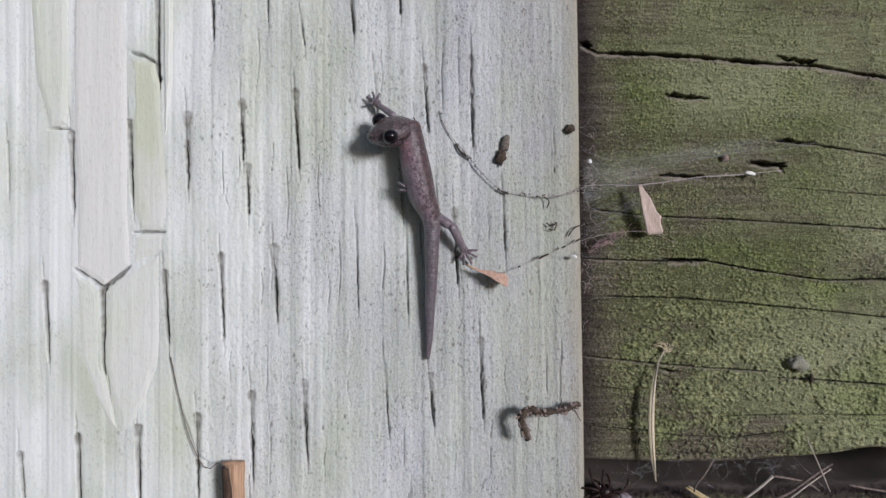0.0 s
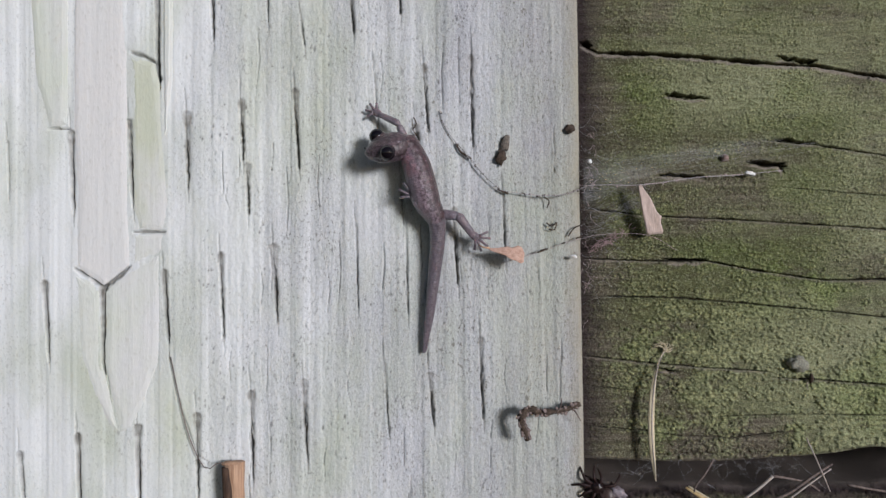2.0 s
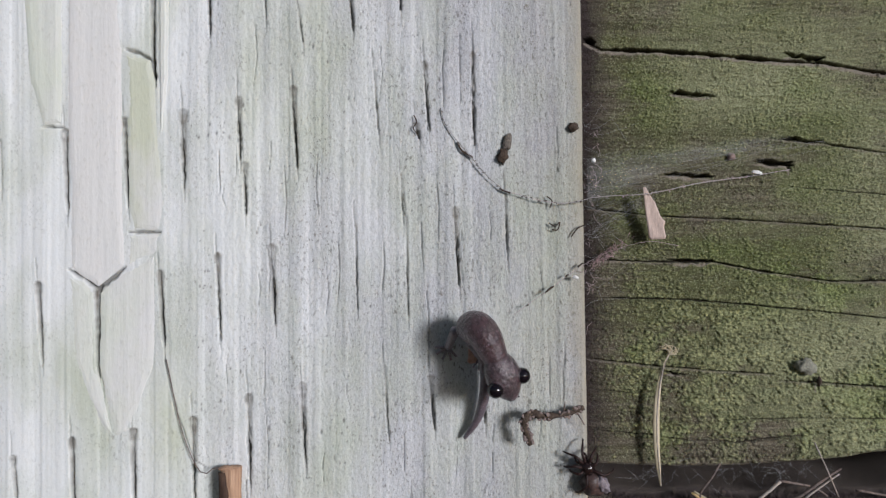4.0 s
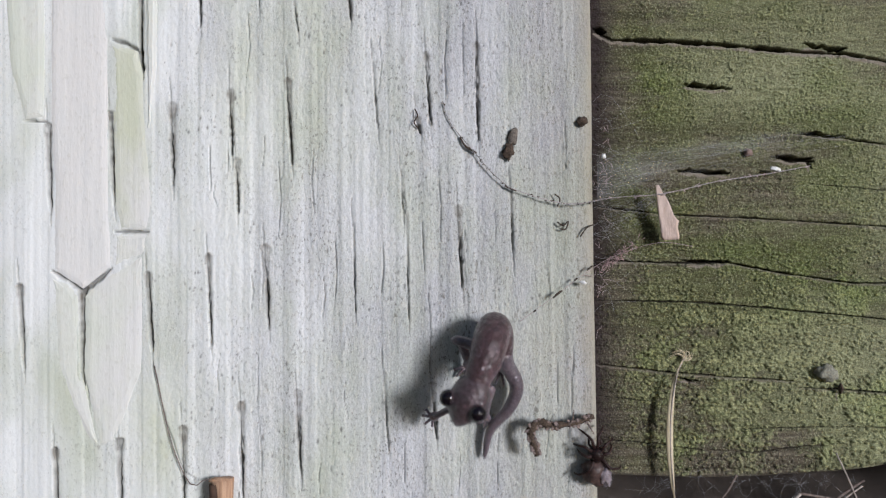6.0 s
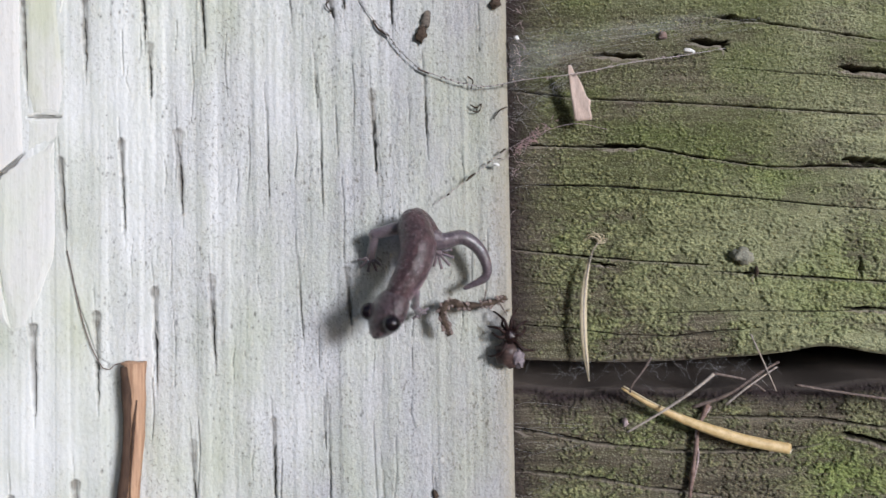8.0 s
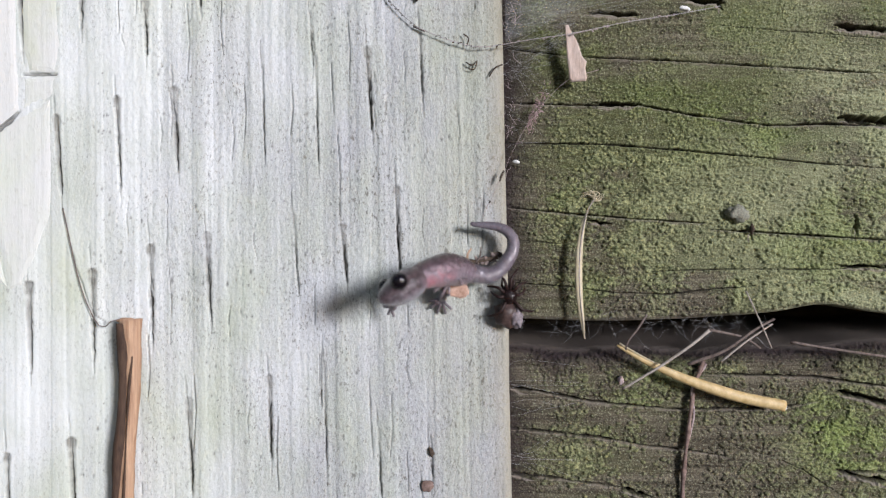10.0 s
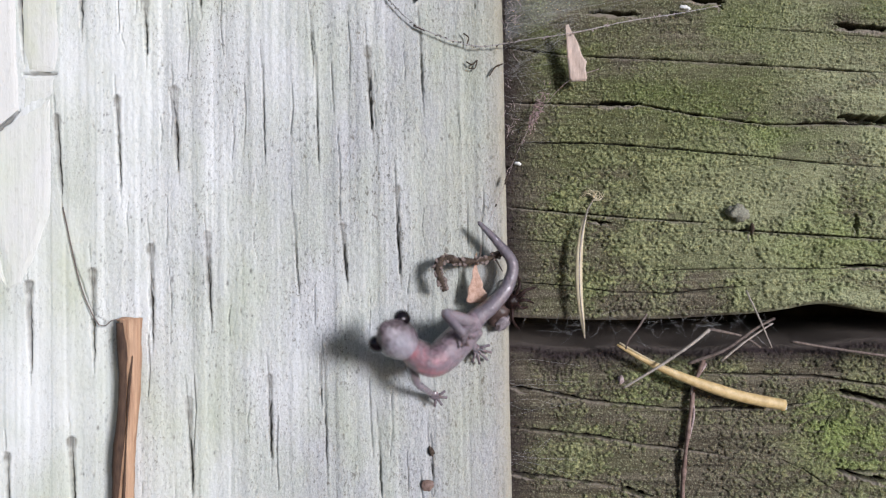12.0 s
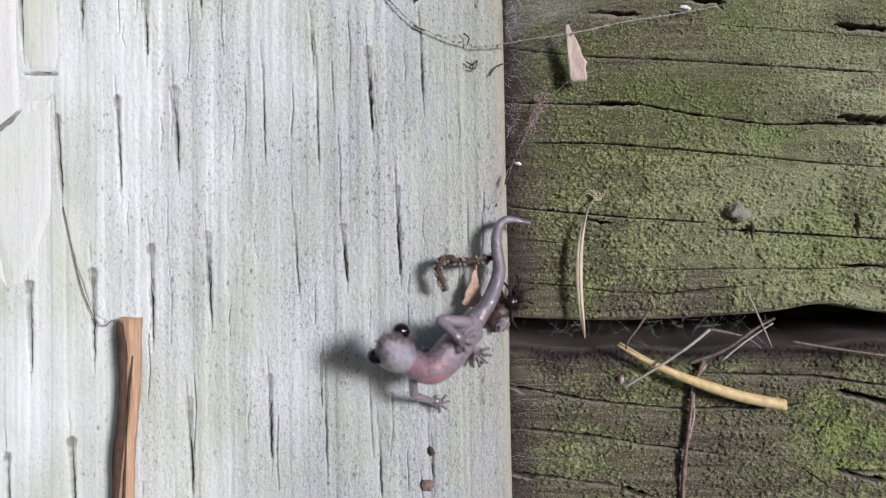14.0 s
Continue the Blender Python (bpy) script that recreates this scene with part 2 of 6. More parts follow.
def build_post():
    us = steps((-115, -80, 1.2), (-80, 25.0, 0.15))
    vs = steps((-160, -74, 3.0), (-74, 50, 0.25), (50, 180, 3.0))
    U, V = np.meshgrid(us, vs)
    ny, nx = U.shape
    # the right edge leans a little
    U = U + (edge_u(V) - 25.0) * np.clip((U + 20) / 45, 0, 1)
    # raised late-wood lines that run up the post and wander slightly
    ridge = 0.05 * smooth_rand((ny, nx), (170, 9), 11) + 0.03 * smooth_rand((ny, nx), (110, 4.5), 12) + 0.02 * smooth_rand((ny, nx), (60, 2.6), 13) + 0.12 * smooth_rand((ny, nx), (100, 45), 14)
    ridge = ridge + 0.06 * np.tanh(5 * smooth_rand((ny, nx), (450, 13), 21)) + 0.04 * np.tanh(5 * smooth_rand((ny, nx), (300, 8), 22))
    fuzz = 0.05 * smooth_rand((ny, nx), (1.3, 1.8), 15) + 0.03 * smooth_rand((ny, nx), (5, 3.5), 25)
    H = ridge + fuzz * np.clip((U + 70) / 40, 0.3, 1)
    crack, bruise = np.zeros_like(U), np.zeros_like(U)
    for u, top, low in SLITS_TOP + SLITS_UPPER + SLITS_MIDDLE + SLITS_LOWER + SLITS_BOTTOM:
        thin = u in THIN_SLITS
        lean = 0.55 + 0.3 * math.sin(u * 7.1)
        wide = 0.42 if thin else (1.15 if u < -22 else 0.9) + 0.16 * math.sin(u * 3.7)
        # a chisel-shaped cut: stained and shallow above, a narrow deep split below
        s = (top - V) / (top - low)
        k = np.linspace(0, 1, 22)
        rough = np.random.default_rng(int(abs(u * 10)))
        wander, swell, torn = rough.uniform(-0.05, 0.05, 22), rough.uniform(0.5, 1.25, 22), rough.uniform(0.3, 1.0, 22)
        mid = u + lean * s + np.interp(s, k, wander)
        within = (s > -0.02) & (s < 1)
        half = 0.5 * wide * np.interp(s, [0, 0.05, 0.12, 0.5, 0.88, 1], [0.9, 0.7, 0.45, 0.55, 0.42, 0.08]) * np.interp(s, k, swell)
        g = np.clip((half + 0.1 - np.abs(U - mid)) / 0.18, 0, 1) * within
        if u > -46:
            # fibres still bridge the cut and part it into two thin strands
            gap = np.interp(s, k, rough.uniform(0.12, 0.4, 22)) * (0.5 if thin else 1)
            thick = np.interp(s, k, rough.uniform(0.04, 0.17, 22)) * np.interp(s, [0, 0.1, 0.5, 1], [0.5, 0.7, 1.2, 0.4])
            other = np.interp(s, k, np.clip(rough.uniform(-0.5, 1.0, 22), 0, 1))
            one = np.clip((thick + 0.07 - np.abs(U - mid + gap * 0.5)) / 0.14, 0, 1)
            two = np.clip((thick * 0.9 + 0.06 - np.abs(U - mid - gap * 0.6)) / 0.14, 0, 1) * other
            core = np.clip((half * 0.34 + 0.07 - np.abs(U - mid)) / 0.15, 0, 1) * np.interp(s, [0.45, 0.65, 0.9, 1.0], [0.0, 0.9, 0.9, 0.2]) * (0.3 if thin else 1)
            g = np.maximum(np.maximum(one, two), core) * within
        H -= g * np.interp(s, [0, 0.35, 0.6, 1], [0.25, 0.6, 1.5, 1.7]) * (0.45 if thin else 1)
        dark = np.interp(s, [0, 0.1, 0.3, 0.55, 0.9, 1], [0.55, 0.35, 0.5, 0.95, 1.0, 0.5]) * np.interp(s, k + 0.02, np.maximum(torn, np.linspace(0.0, 0.9, 22)))
        crack = np.maximum(crack, g * dark * (0.75 if thin else 1))
        # bruised fibres along the cut, and a frayed head where the blade went in
        wide_half = wide * np.interp(s, [-0.05, 0.0, 0.06, 0.15, 0.6, 1.0], [0.15, 0.7, 0.7, 0.5, 0.45, 0.2])
        b = np.clip((wide_half + 0.15 - np.abs(U - mid - 0.1)) / 0.45, 0, 1) * ((s > -0.04) & (s < 1.02))
        H -= 0.14 * b * within
        bruise = np.maximum(bruise, b * (0.4 if thin else 0.75) * np.interp(s, k, swell[::-1]) * np.interp(s, [0, 0.12, 0.25], [1.25, 1.2, 1.0]))
        hair = np.maximum(0.4 * groove(U, V, [(u + lean, low + 1), (u + lean * 1.2, low - 2.4)], 0.25, 0.5, 2.0), 0.4 * groove(U, V, [(u - 0.35, top + 4.5), (u - 0.1, top)], 0.25, 0.5, 2.0))
        H -= hair * 0.5
        crack = np.maximum(crack, hair)
    # dark joints where the splinters part
    for line, w in (([(-65.3, -3.5), (-62.4, -4.6), (-60.2, -6.9), (-57.8, -4.9), (-55.2, -3.0)], 0.9), ([(-55.4, 34.8), (-52.6, 34.0), (-50.6, 32.6), (-50.2, 28)], 0.8), ([(-54.8, 3.0), (-49.2, 3.0)], 0.7), ([(-70, 21.4), (-66, 21.2)], 0.7)):
        g = groove(U, V, line, w, 0.4, 3.0)
        H -= g * 0.8
        crack = np.maximum(crack, 0.75 * g)
    # thin checks between the slits
    rng = random.Random(5)
    for _ in range(60):
        u, v, n = rng.uniform(-40, 22), rng.uniform(-70, 42), rng.uniform(4, 14)
        g = groove(U, V, [(u, v), (u + rng.uniform(-0.5, 0.5), v - n / 2), (u + rng.uniform(-0.4, 0.6), v - n)], rng.uniform(0.12, 0.22), 0.2, 3.0)
        H -= g * 0.35
        crack = np.maximum(crack, g * rng.uniform(0.25, 0.6))
    # specks and small pits, in clusters
    for _ in range(190):
        cu, cv = rng.uniform(-46, 24), rng.uniform(-70, 46)
        for _ in range(rng.randint(2, 12)):
            u, v, r = cu + rng.gauss(0, 1.1), cv + rng.gauss(0, 1.8), 0.07 + 0.14 * rng.random() ** 2
            box = (np.abs(U - u) < 1) & (np.abs(V - v) < 1)
            g = np.clip(1.4 - np.hypot(U[box] - u, (V[box] - v) * rng.uniform(0.4, 1.3)) / r, 0, 1)
            crack[box] = np.maximum(crack[box], g * rng.uniform(0.3, 0.75))
            H[box] -= 0.08 * g
    # the slanting hair crack low on the pale side
    g = groove(U, V, [(-48.6, -18.5), (-46.5, -28), (-43.5, -36.5), (-41, -38)], 0.35, 0.5)
    crack, H = np.maximum(crack, 0.6 * g), H - 0.3 * g
    # worn right edge
    d = np.clip(edge_u(V) - U, 0, None)
    r = 1.6 + 0.5 * smooth_rand((ny, nx), (42, 68), 16)
    inside = np.clip(1 - d / r, 0, 1)
    H -= r * (1 - np.sqrt(np.clip(1 - inside ** 2, 0, 1)))
    edge = np.clip(1.1 - d / (3.7 + 1.2 * smooth_rand((ny, nx), (24, 34), 17)), 0, 1) * 0.75
    edge = np.maximum(edge, 0.32 * np.clip(1 - d / 17, 0, 1) * np.clip(0.7 + 0.5 * smooth_rand((ny, nx), (44, 25), 23), 0, 1))
    # whitens the post leftwards, putting the brighter light there into its colour
    clean = np.clip((-U + 14) / 85 + 0.22 * smooth_rand((ny, nx), (67, 28), 18), 0, 0.8)
    algae = np.zeros_like(U)
    for pu, pv, wu, wv, much in ((-47, -32, 5, 16, 0.75), (-23, 32, 6, 22, 0.6), (-63, -24, 6, 10, 0.5), (-34, 22, 4, 20, 0.5), (-70, 26, 4, 12, 0.5), (12, -22, 9, 30, 0.4), (-28, -58, 8, 14, 0.5), (-44, -64, 6, 14, 0.5)):
        algae = np.maximum(algae, much * np.exp(-((U - pu) / wu) ** 2 - ((V - pv) / wv) ** 2))
    algae = algae * np.clip(0.8 + 0.5 * smooth_rand((ny, nx), (50, 14), 24), 0, 1)
    post = relief_block("post", U, V, H, 140, POST, {"crack": crack, "edge": edge, "clean": clean, "bruise": bruise, "algae": algae})
    tagged(post, "pale grey weathered wooden post with incised slits and grain", "post", kind="structure")
    return post


def plate(name, outline, thick, parent, material, label="", rise=0.0, warp=0.0):
    """A thin sheet with a bevelled rim that lies on the wall; outline: (u, v) places round it, made finer on the way."""
    pts = []
    rng = random.Random(len(outline) * 7 + int(abs(outline[0][0] * 10)))
    for (ax, ay), (bx, by) in zip(outline, outline[1:] + outline[:1]):
        n = max(1, int(math.dist((ax, ay), (bx, by)) / 1.2))
        for k in range(n):
            f = k / n
            pts.append((ax + (bx - ax) * f + rng.uniform(-0.09, 0.09), ay + (by - ay) * f + rng.uniform(-0.06, 0.06)))
    cx, cy = sum(p[0] for p in pts) / len(pts), sum(p[1] for p in pts) / len(pts)
    rings = []
    turn = 1 if sum(px * qy - qx * py for (px, py), (qx, qy) in zip(pts, pts[1:] + pts[:1])) > 0 else -1
    inward, room = [], []
    for i, (x, y) in enumerate(pts):
        (px, py), (qx, qy) = pts[i - 1], pts[(i + 1) % len(pts)]
        nx, ny = -(qy - py) * turn, (qx - px) * turn
        ln = math.hypot(nx, ny) or 1
        nx, ny = nx / ln, ny / ln
        # how far the sheet reaches inwards from here
        reach = [math.hypot(ex - x, ey - y) / max(0.3, ((ex - x) * nx + (ey - y) * ny) / (math.hypot(ex - x, ey - y) + 1e-6)) for ex, ey in pts if (ex - x) * nx + (ey - y) * ny > 0.05]
        inward.append((nx, ny))
        room.append(min(reach) if reach else 0.1)
    for inset, h in ((0.0, -0.4), (0.0, thick * 0.2), (0.35, thick * 0.6), (0.9, thick)):
        rings.append([place(x + nx * min(inset, 0.3 * d), y + ny * min(inset, 0.3 * d), rise + h + warp * (y - cy) * 0.02) for (x, y), (nx, ny), d in zip(pts, inward, room)])
    verts = [v for ring in rings for v in ring]
    n = len(pts)
    faces = [[r * n + i, r * n + (i + 1) % n, (r + 1) * n + (i + 1) % n, (r + 1) * n + i] for r in range(3) for i in range(n)]
    faces.append([3 * n + i for i in range(n)])
    bm = bmesh.new()
    bv = [bm.verts.new(v) for v in verts]
    for f in faces:
        bm.faces.new([bv[i] for i in f])
    bmesh.ops.recalc_face_normals(bm, faces=bm.faces[:])
    bmesh.ops.triangulate(bm, faces=[f for f in bm.faces if len(f.verts) > 4])
    return part(name, bm, material, parent, label, smooth=False)


def peel_wood(name, tint):
    k = Mat(name)
    grain = k.noise(k.coords(500, 300, 25), 1.0, 5.0, 0.6)
    blotch = k.noise(k.coords(90, 90, 40), 1.0, 4.0)
    base = k.ramp(grain, (0.25, (0.605, 0.598, 0.575)), (0.75, (0.725, 0.715, 0.69)))
    base = k.mix(k.ramp(blotch, (0.38, 0.0), (0.62, 0.85)), base, tint)
    fleck = k.noise(k.coords(2000, 2000, 900), 1.0, 3.0, 0.6)
    base = k.mix(k.ramp(fleck, (0.58, 0.0), (0.75, 0.3)), base, (0.36, 0.34, 0.28))
    k.bump(k.math("ADD", grain, k.math("MULTIPLY", fleck, 0.4)), 0.7, 0.00025)
    return k.done(base, 0.85, 0.25)


post = build_post()
PEEL = peel_wood("pale_peeling_wood", (0.60, 0.625, 0.53))
PEEL_PINK = peel_wood("pinkish_pale_peeling_wood", (0.69, 0.665, 0.635))
PEEL_GREEN = peel_wood("greenish_peeling_wood", (0.53, 0.55, 0.41))
plate("splinter", [(-64.9, 60), (-56, 60), (-56, 24), (-55.9, 8), (-55.4, -2.8), (-60, -6.4), (-64.8, -3.2), (-64.5, 10), (-65.2, 22)], 0.2, post, PEEL_PINK, "flat pale splinter strip")
plate("splinter", [(-65, -4.5), (-62.3, -5.7), (-60.9, -7.6), (-60.5, -20), (-59.2, -25), (-57.6, -32.2), (-58.9, -31), (-61.5, -26.5), (-64, -19)], 0.16, post, PEEL, "pointed pale splinter")
plate("splinter", [(-59.5, -7.6), (-57.7, -5.8), (-55, -3.9), (-50.2, -1), (-50, -12), (-50.6, -20), (-52.5, -25.5), (-55, -31.8), (-57, -32.3), (-58.7, -25), (-59.7, -20)], 0.16, post, PEEL, "pointed pale splinter")
plate("splinter", [(-55.2, 34), (-51, 32.8), (-50.2, 29), (-48.5, 8), (-49.3, 3.3), (-53.8, 3.5), (-54.6, 7), (-54.9, 22)], 0.2, post, PEEL_GREEN, "greenish pale splinter")
plate("splinter", [(-54.6, 2.6), (-49.2, 2.7), (-49.6, -0.3), (-54.6, -2.6)], 0.16, post, PEEL, "small pale splinter")
plate("splinter", [(-74, 60), (-66.4, 60), (-66.5, 22), (-69.5, 21.6), (-71.8, 30)], 0.22, post, PEEL, "flat pale splinter strip")
plate("splinter", [(-49.6, 60), (-47.6, 60), (-47.9, 30), (-49, 20), (-49.6, 32)], 0.35, post, PEEL, "narrow pale splinter strip")


# ---- the planks ----
CRACKS_A = [
    (1.1, [(24.8, 36.5), (27.6, 35.1), (36.6, 34.9), (46.6, 34.3), (51.6, 33.8), (59.6, 33.1), (66.6, 32.9), (73.6, 31.6), (90, 29)]),
    (0.8, [(39.6, 27.6), (43.6, 26.9), (47.1, 27.1)]),
    (0.55, [(56.6, 19.6), (65.6, 18.9), (78.4, 16.9), (90, 15)]),
    (1.3, [(54.1, 15.6), (57.5, 15.0), (61.1, 15.4)]),
    (0.7, [(38, 13.3), (46.6, 12.8)]),
    (0.5, [(25.1, 7.3), (37.6, 5.9), (51.6, 5.3), (68.3, 4.3), (78.4, 3.6), (90, 2.8)]),
]
CRACKS_B = [
    (0.6, [(25.1, -1.7), (36.6, -2.1), (47.1, -2.1), (56.6, -3.9), (68.6, -5.6), (78.4, -5.4), (90, -5.8)]),
    (0.9, [(39, -1.7), (43, -1.9), (47.1, -1.8)]),
    (0.45, [(25.1, -8.4), (41.6, -8.7), (51.6, -9.5), (66.6, -10.9), (78.4, -12.1), (90, -13)]),
    (0.55, [(25.1, -19.1), (37.6, -20.4), (47.6, -21.2), (58.1, -21.9)]),
    (0.5, [(58.6, -22.9), (66.6, -23.4), (78.4, -24.2), (90, -25)]),
    (0.3, [(25.1, -24.4), (35.6, -25.4)]),
    (0.3, [(48.6, -29.9), (61.6, -29.6), (78.4, -29.7), (90, -29)]),
    (0.45, [(25.1, -31.6), (35.6, -32.4), (42.6, -33.4), (51.6, -33.7), (59.6, -32.9), (66.6, -32.4)]),
    (0.3, [(60.6, 11.1), (78.4, 9.6), (90, 8.6)]),
]
CRACKS_LOW = [
    (0.6, [(25.6, -48.4), (27.9, -49.3), (39.1, -51.6), (53, -53), (70.7, -52.8), (77, -51.6)]),
    (0.55, [(57.7, -47), (66.1, -47.3), (76.3, -47.6), (90, -49.6)]),
    (0.6, [(25.6, -56), (37.2, -57.2), (42.8, -57.9), (48.4, -59.1), (55.8, -60), (62.3, -61)]),
    (0.6, [(25.6, -63.3), (28.8, -63.7), (43.7, -65.9)]),
    (0.7, [(79.1, -63.3), (90, -63.7)]),
    (0.3, [(67, -60), (74, -63), (80, -67)]),
    (0.35, [(80, -53), (76, -58), (77, -63)]),
]


# short torn pits: width, and the two ends
SLOTS = [
    (0.9, (39.6, 27.7), (47.6, 27.0)), (0.8, (38.9, 13.4), (47.4, 12.9)), (0.9, (55.0, 15.8), (61.4, 14.9)), (0.7, (60.2, 14.8), (61.0, 13.6)),
    (0.8, (40.2, -2.0), (47.4, -1.9)), (1.3, (59.6, 34.4), (67.0, 33.6)), (1.4, (24.6, 37.2), (26.6, 36.4)), (0.6, (59.2, 19.7), (66.8, 19.0)),
    (1.1, (79.8, 11.2), (89.5, 10.2)), (1.2, (80.2, -4.3), (89.5, -5.2)), (0.7, (80.2, -29.0), (89.5, -29.4)), (0.7, (83.0, -20.8), (83.2, -24.0)), (0.6, (65.6, -22.2), (65.6, -24.6)),
    (0.6, (38.2, -21.4), (42.4, -21.8)),
]
SLOTS_LOW = [(0.8, (80.0, -50.0), (89.5, -52.4)), (0.8, (25.4, -49.0), (29.0, -49.8)), (0.8, (25.6, -63.4), (30.0, -64.2)), (0.7, (44.0, -66.0), (49.0, -67.6)), (0.8, (79.6, -63.2), (89.0, -65.4))]


def moss_lumps(U, V, cell, rows, cols, wanted, spread, seed):
    """Rounded moss grains over a grid: their height in millimetres, and one tint for each. cell: grid step; spread: (place) -> chance and size."""
    rng = np.random.default_rng(seed)
    high, tint = np.zeros_like(U), np.full_like(U, 0.5)
    i0, i1 = rows
    j0, j1 = cols
    for _ in range(wanted):
        i, j = int(rng.integers(i0 + 6, i1 - 6)), int(rng.integers(j0 + 6, j1 - 6))
        chance, size = spread(i, j)
        if rng.random() > chance:
            continue
        r = size * (0.10 + 0.19 * rng.random() ** 1.8)
        wide = rng.uniform(0.95, 1.7)
        n = int(r * wide / cell) + 1
        block = (slice(i - n, i + n + 1), slice(j - n, j + n + 1))
        du, dv = U[block] - U[i, j], V[block] - V[i, j]
        lean = rng.uniform(-0.35, 0.35)
        d2 = ((du / wide) ** 2 + (dv + lean * du) ** 2) / r ** 2
        h = r * rng.uniform(0.55, 1.15) * np.sqrt(np.clip(1 - d2, 0, 1))
        more = h > high[block]
        high[block] = np.where(more, h, high[block])
        tint[block] = np.where(more, rng.random(), tint[block])
    return high, tint


def build_plank(name, u0, u1, low, top, cracks, slots, level, seed, label, moss_gain=1.0, patch=lambda u, v: 0, top_round=1.3, pale_gain=1.0, rough=0.3):
    """A rough-sawn plank with moss; low and top: its edges as functions of u."""
    us = steps((u0, 24, 0.8), (24, 89, 0.11), (89, u1, 4.0))
    if low(60) < -60:
        s = steps((0, 0.74, 0.03), (0.74, 1.0, 0.00093))
        rows = (26, 26 + int(0.26 / 0.00093))
    else:
        s = steps((0, 0.62, 0.00079), (0.62, 1.0, 0.03))
        rows = (0, int(0.62 / 0.00079))
    cols = (6, 6 + int(65 / 0.11))
    U, S = np.meshgrid(us, s)
    L, T = np.vectorize(low)(U), np.vectorize(top)(U)
    V = L + (T - L) * S
    ny, nx = U.shape
    bed = 0.25 * smooth_rand((ny, nx), (250, 140), seed) + 0.13 * smooth_rand((ny, nx), (15, 180), seed + 1) + 0.09 * smooth_rand((ny, nx), (7, 84), seed + 2) + 0.05 * smooth_rand((ny, nx), (3, 40), seed + 15)
    cover = 0.55 + 0.45 * smooth_rand((ny, nx), (150, 140), seed + 3) + 0.3 * smooth_rand((ny, nx), (56, 48), seed + 4)
    near = np.clip((U - 27) / 8, 0, 1)
    cover = np.clip((cover + 0.15 + 0.4 * np.clip((V - 6) / 18, 0, 1)) * moss_gain * (0.5 + 0.5 * near) + patch(U, V), 0, 1)
    coarse = np.clip((14 - V) / 34, 0.3, 0.95) * np.clip((U - 20) / 16, 0.45, 1.0)
    clumps = np.clip(0.42 + 0.7 * smooth_rand((ny, nx), (22, 30), seed + 5) + 0.5 * smooth_rand((ny, nx), (70, 110), seed + 16), 0.04, 1)
    crack, lip = np.zeros_like(U), np.zeros_like(U)
    sink = np.zeros_like(U)
    for width, line in cracks:
        width *= 0.5
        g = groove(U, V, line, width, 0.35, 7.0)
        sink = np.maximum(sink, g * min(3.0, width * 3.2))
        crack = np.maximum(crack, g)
        if width > 0.24:
            below = groove(U, V, [(a, b - width * 0.9) for a, b in line], max(width * 1.1, 0.45), 1.0, 7.0)
            lip = np.maximum(lip, below * (1 - g) * np.clip(width * 1.8, 0, 1) * 0.85)
    for width, (ua, va), (ub, vb) in slots:
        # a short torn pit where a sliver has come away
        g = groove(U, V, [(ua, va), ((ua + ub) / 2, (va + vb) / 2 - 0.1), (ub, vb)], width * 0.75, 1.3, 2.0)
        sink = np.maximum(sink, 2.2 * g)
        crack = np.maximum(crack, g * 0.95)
        below = groove(U, V, [(ua, va - width * 0.75), (ub - 0.6, vb - width * 0.75)], width * 0.7, 1.4, 2.0)
        lip = np.maximum(lip, below * (1 - g) * 0.8)
    grows = np.clip(np.maximum(cover + 0.1, rough) * clumps * (0.35 + 0.8 * coarse), 0, 1) * (1 - np.clip(crack * 1.5, 0, 1))
    size = 0.55 + 0.75 * coarse
    high, tint = moss_lumps(U, V, 0.11, rows, cols, 105000 if rows[0] == 0 else 38000, lambda i, j: (grows[i, j], size[i, j]), seed)
    fine = np.clip(smooth_rand((ny, nx), (2.2, 3.4), seed + 6) - 0.1, 0, 1) * 0.16 + np.clip(smooth_rand((ny, nx), (3.0, 11), seed + 7), 0, 1) * 0.16
    H = level + bed + 1.5 * high + fine * np.clip(cover + 0.2, 0, 1) + 0.02 * smooth_rand((ny, nx), (1.2, 1.2), seed + 8) - sink
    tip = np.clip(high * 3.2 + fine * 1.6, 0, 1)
    # saw-worn arrises above and below
    for d, r in ((V - L, 1.3), (T - V, top_round)):
        inside = np.clip(1 - d / r, 0, 1)
        H -= r * (1 - np.sqrt(np.clip(1 - inside ** 2, 0, 1)))
        lip = np.maximum(lip, 0.35 * np.clip(1 - d / 0.9, 0, 1))
    # paler moss rightwards and upwards, partly brighter light put into the colour
    pale = np.clip((U - 42) / 40 + np.clip((V - 8) / 24, 0, 1) * np.clip((U - 30) / 12, 0, 1), 0, 1) * 0.85 * np.clip(0.6 + 0.6 * smooth_rand((ny, nx), (84, 180), seed + 13), 0, 1) * pale_gain
    lush = np.zeros_like(U)
    for pu, pv, wu, wv in ((35, 26, 7, 5), (67, -7, 15, 4.5), (66, 25, 12, 6), (50, 1, 8, 4), (81, -60, 9, 8)):
        lush = np.maximum(lush, 0.7 * np.exp(-((U - pu) / wu) ** 2 - ((V - pv) / wv) ** 2))
    lush = lush * np.clip(0.75 + 0.6 * smooth_rand((ny, nx), (30, 60), seed + 17), 0, 1)
    # dirt beside the post and in the gap, deepened with painted-in shade
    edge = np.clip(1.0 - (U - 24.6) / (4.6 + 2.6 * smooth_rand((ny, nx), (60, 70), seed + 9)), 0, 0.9)
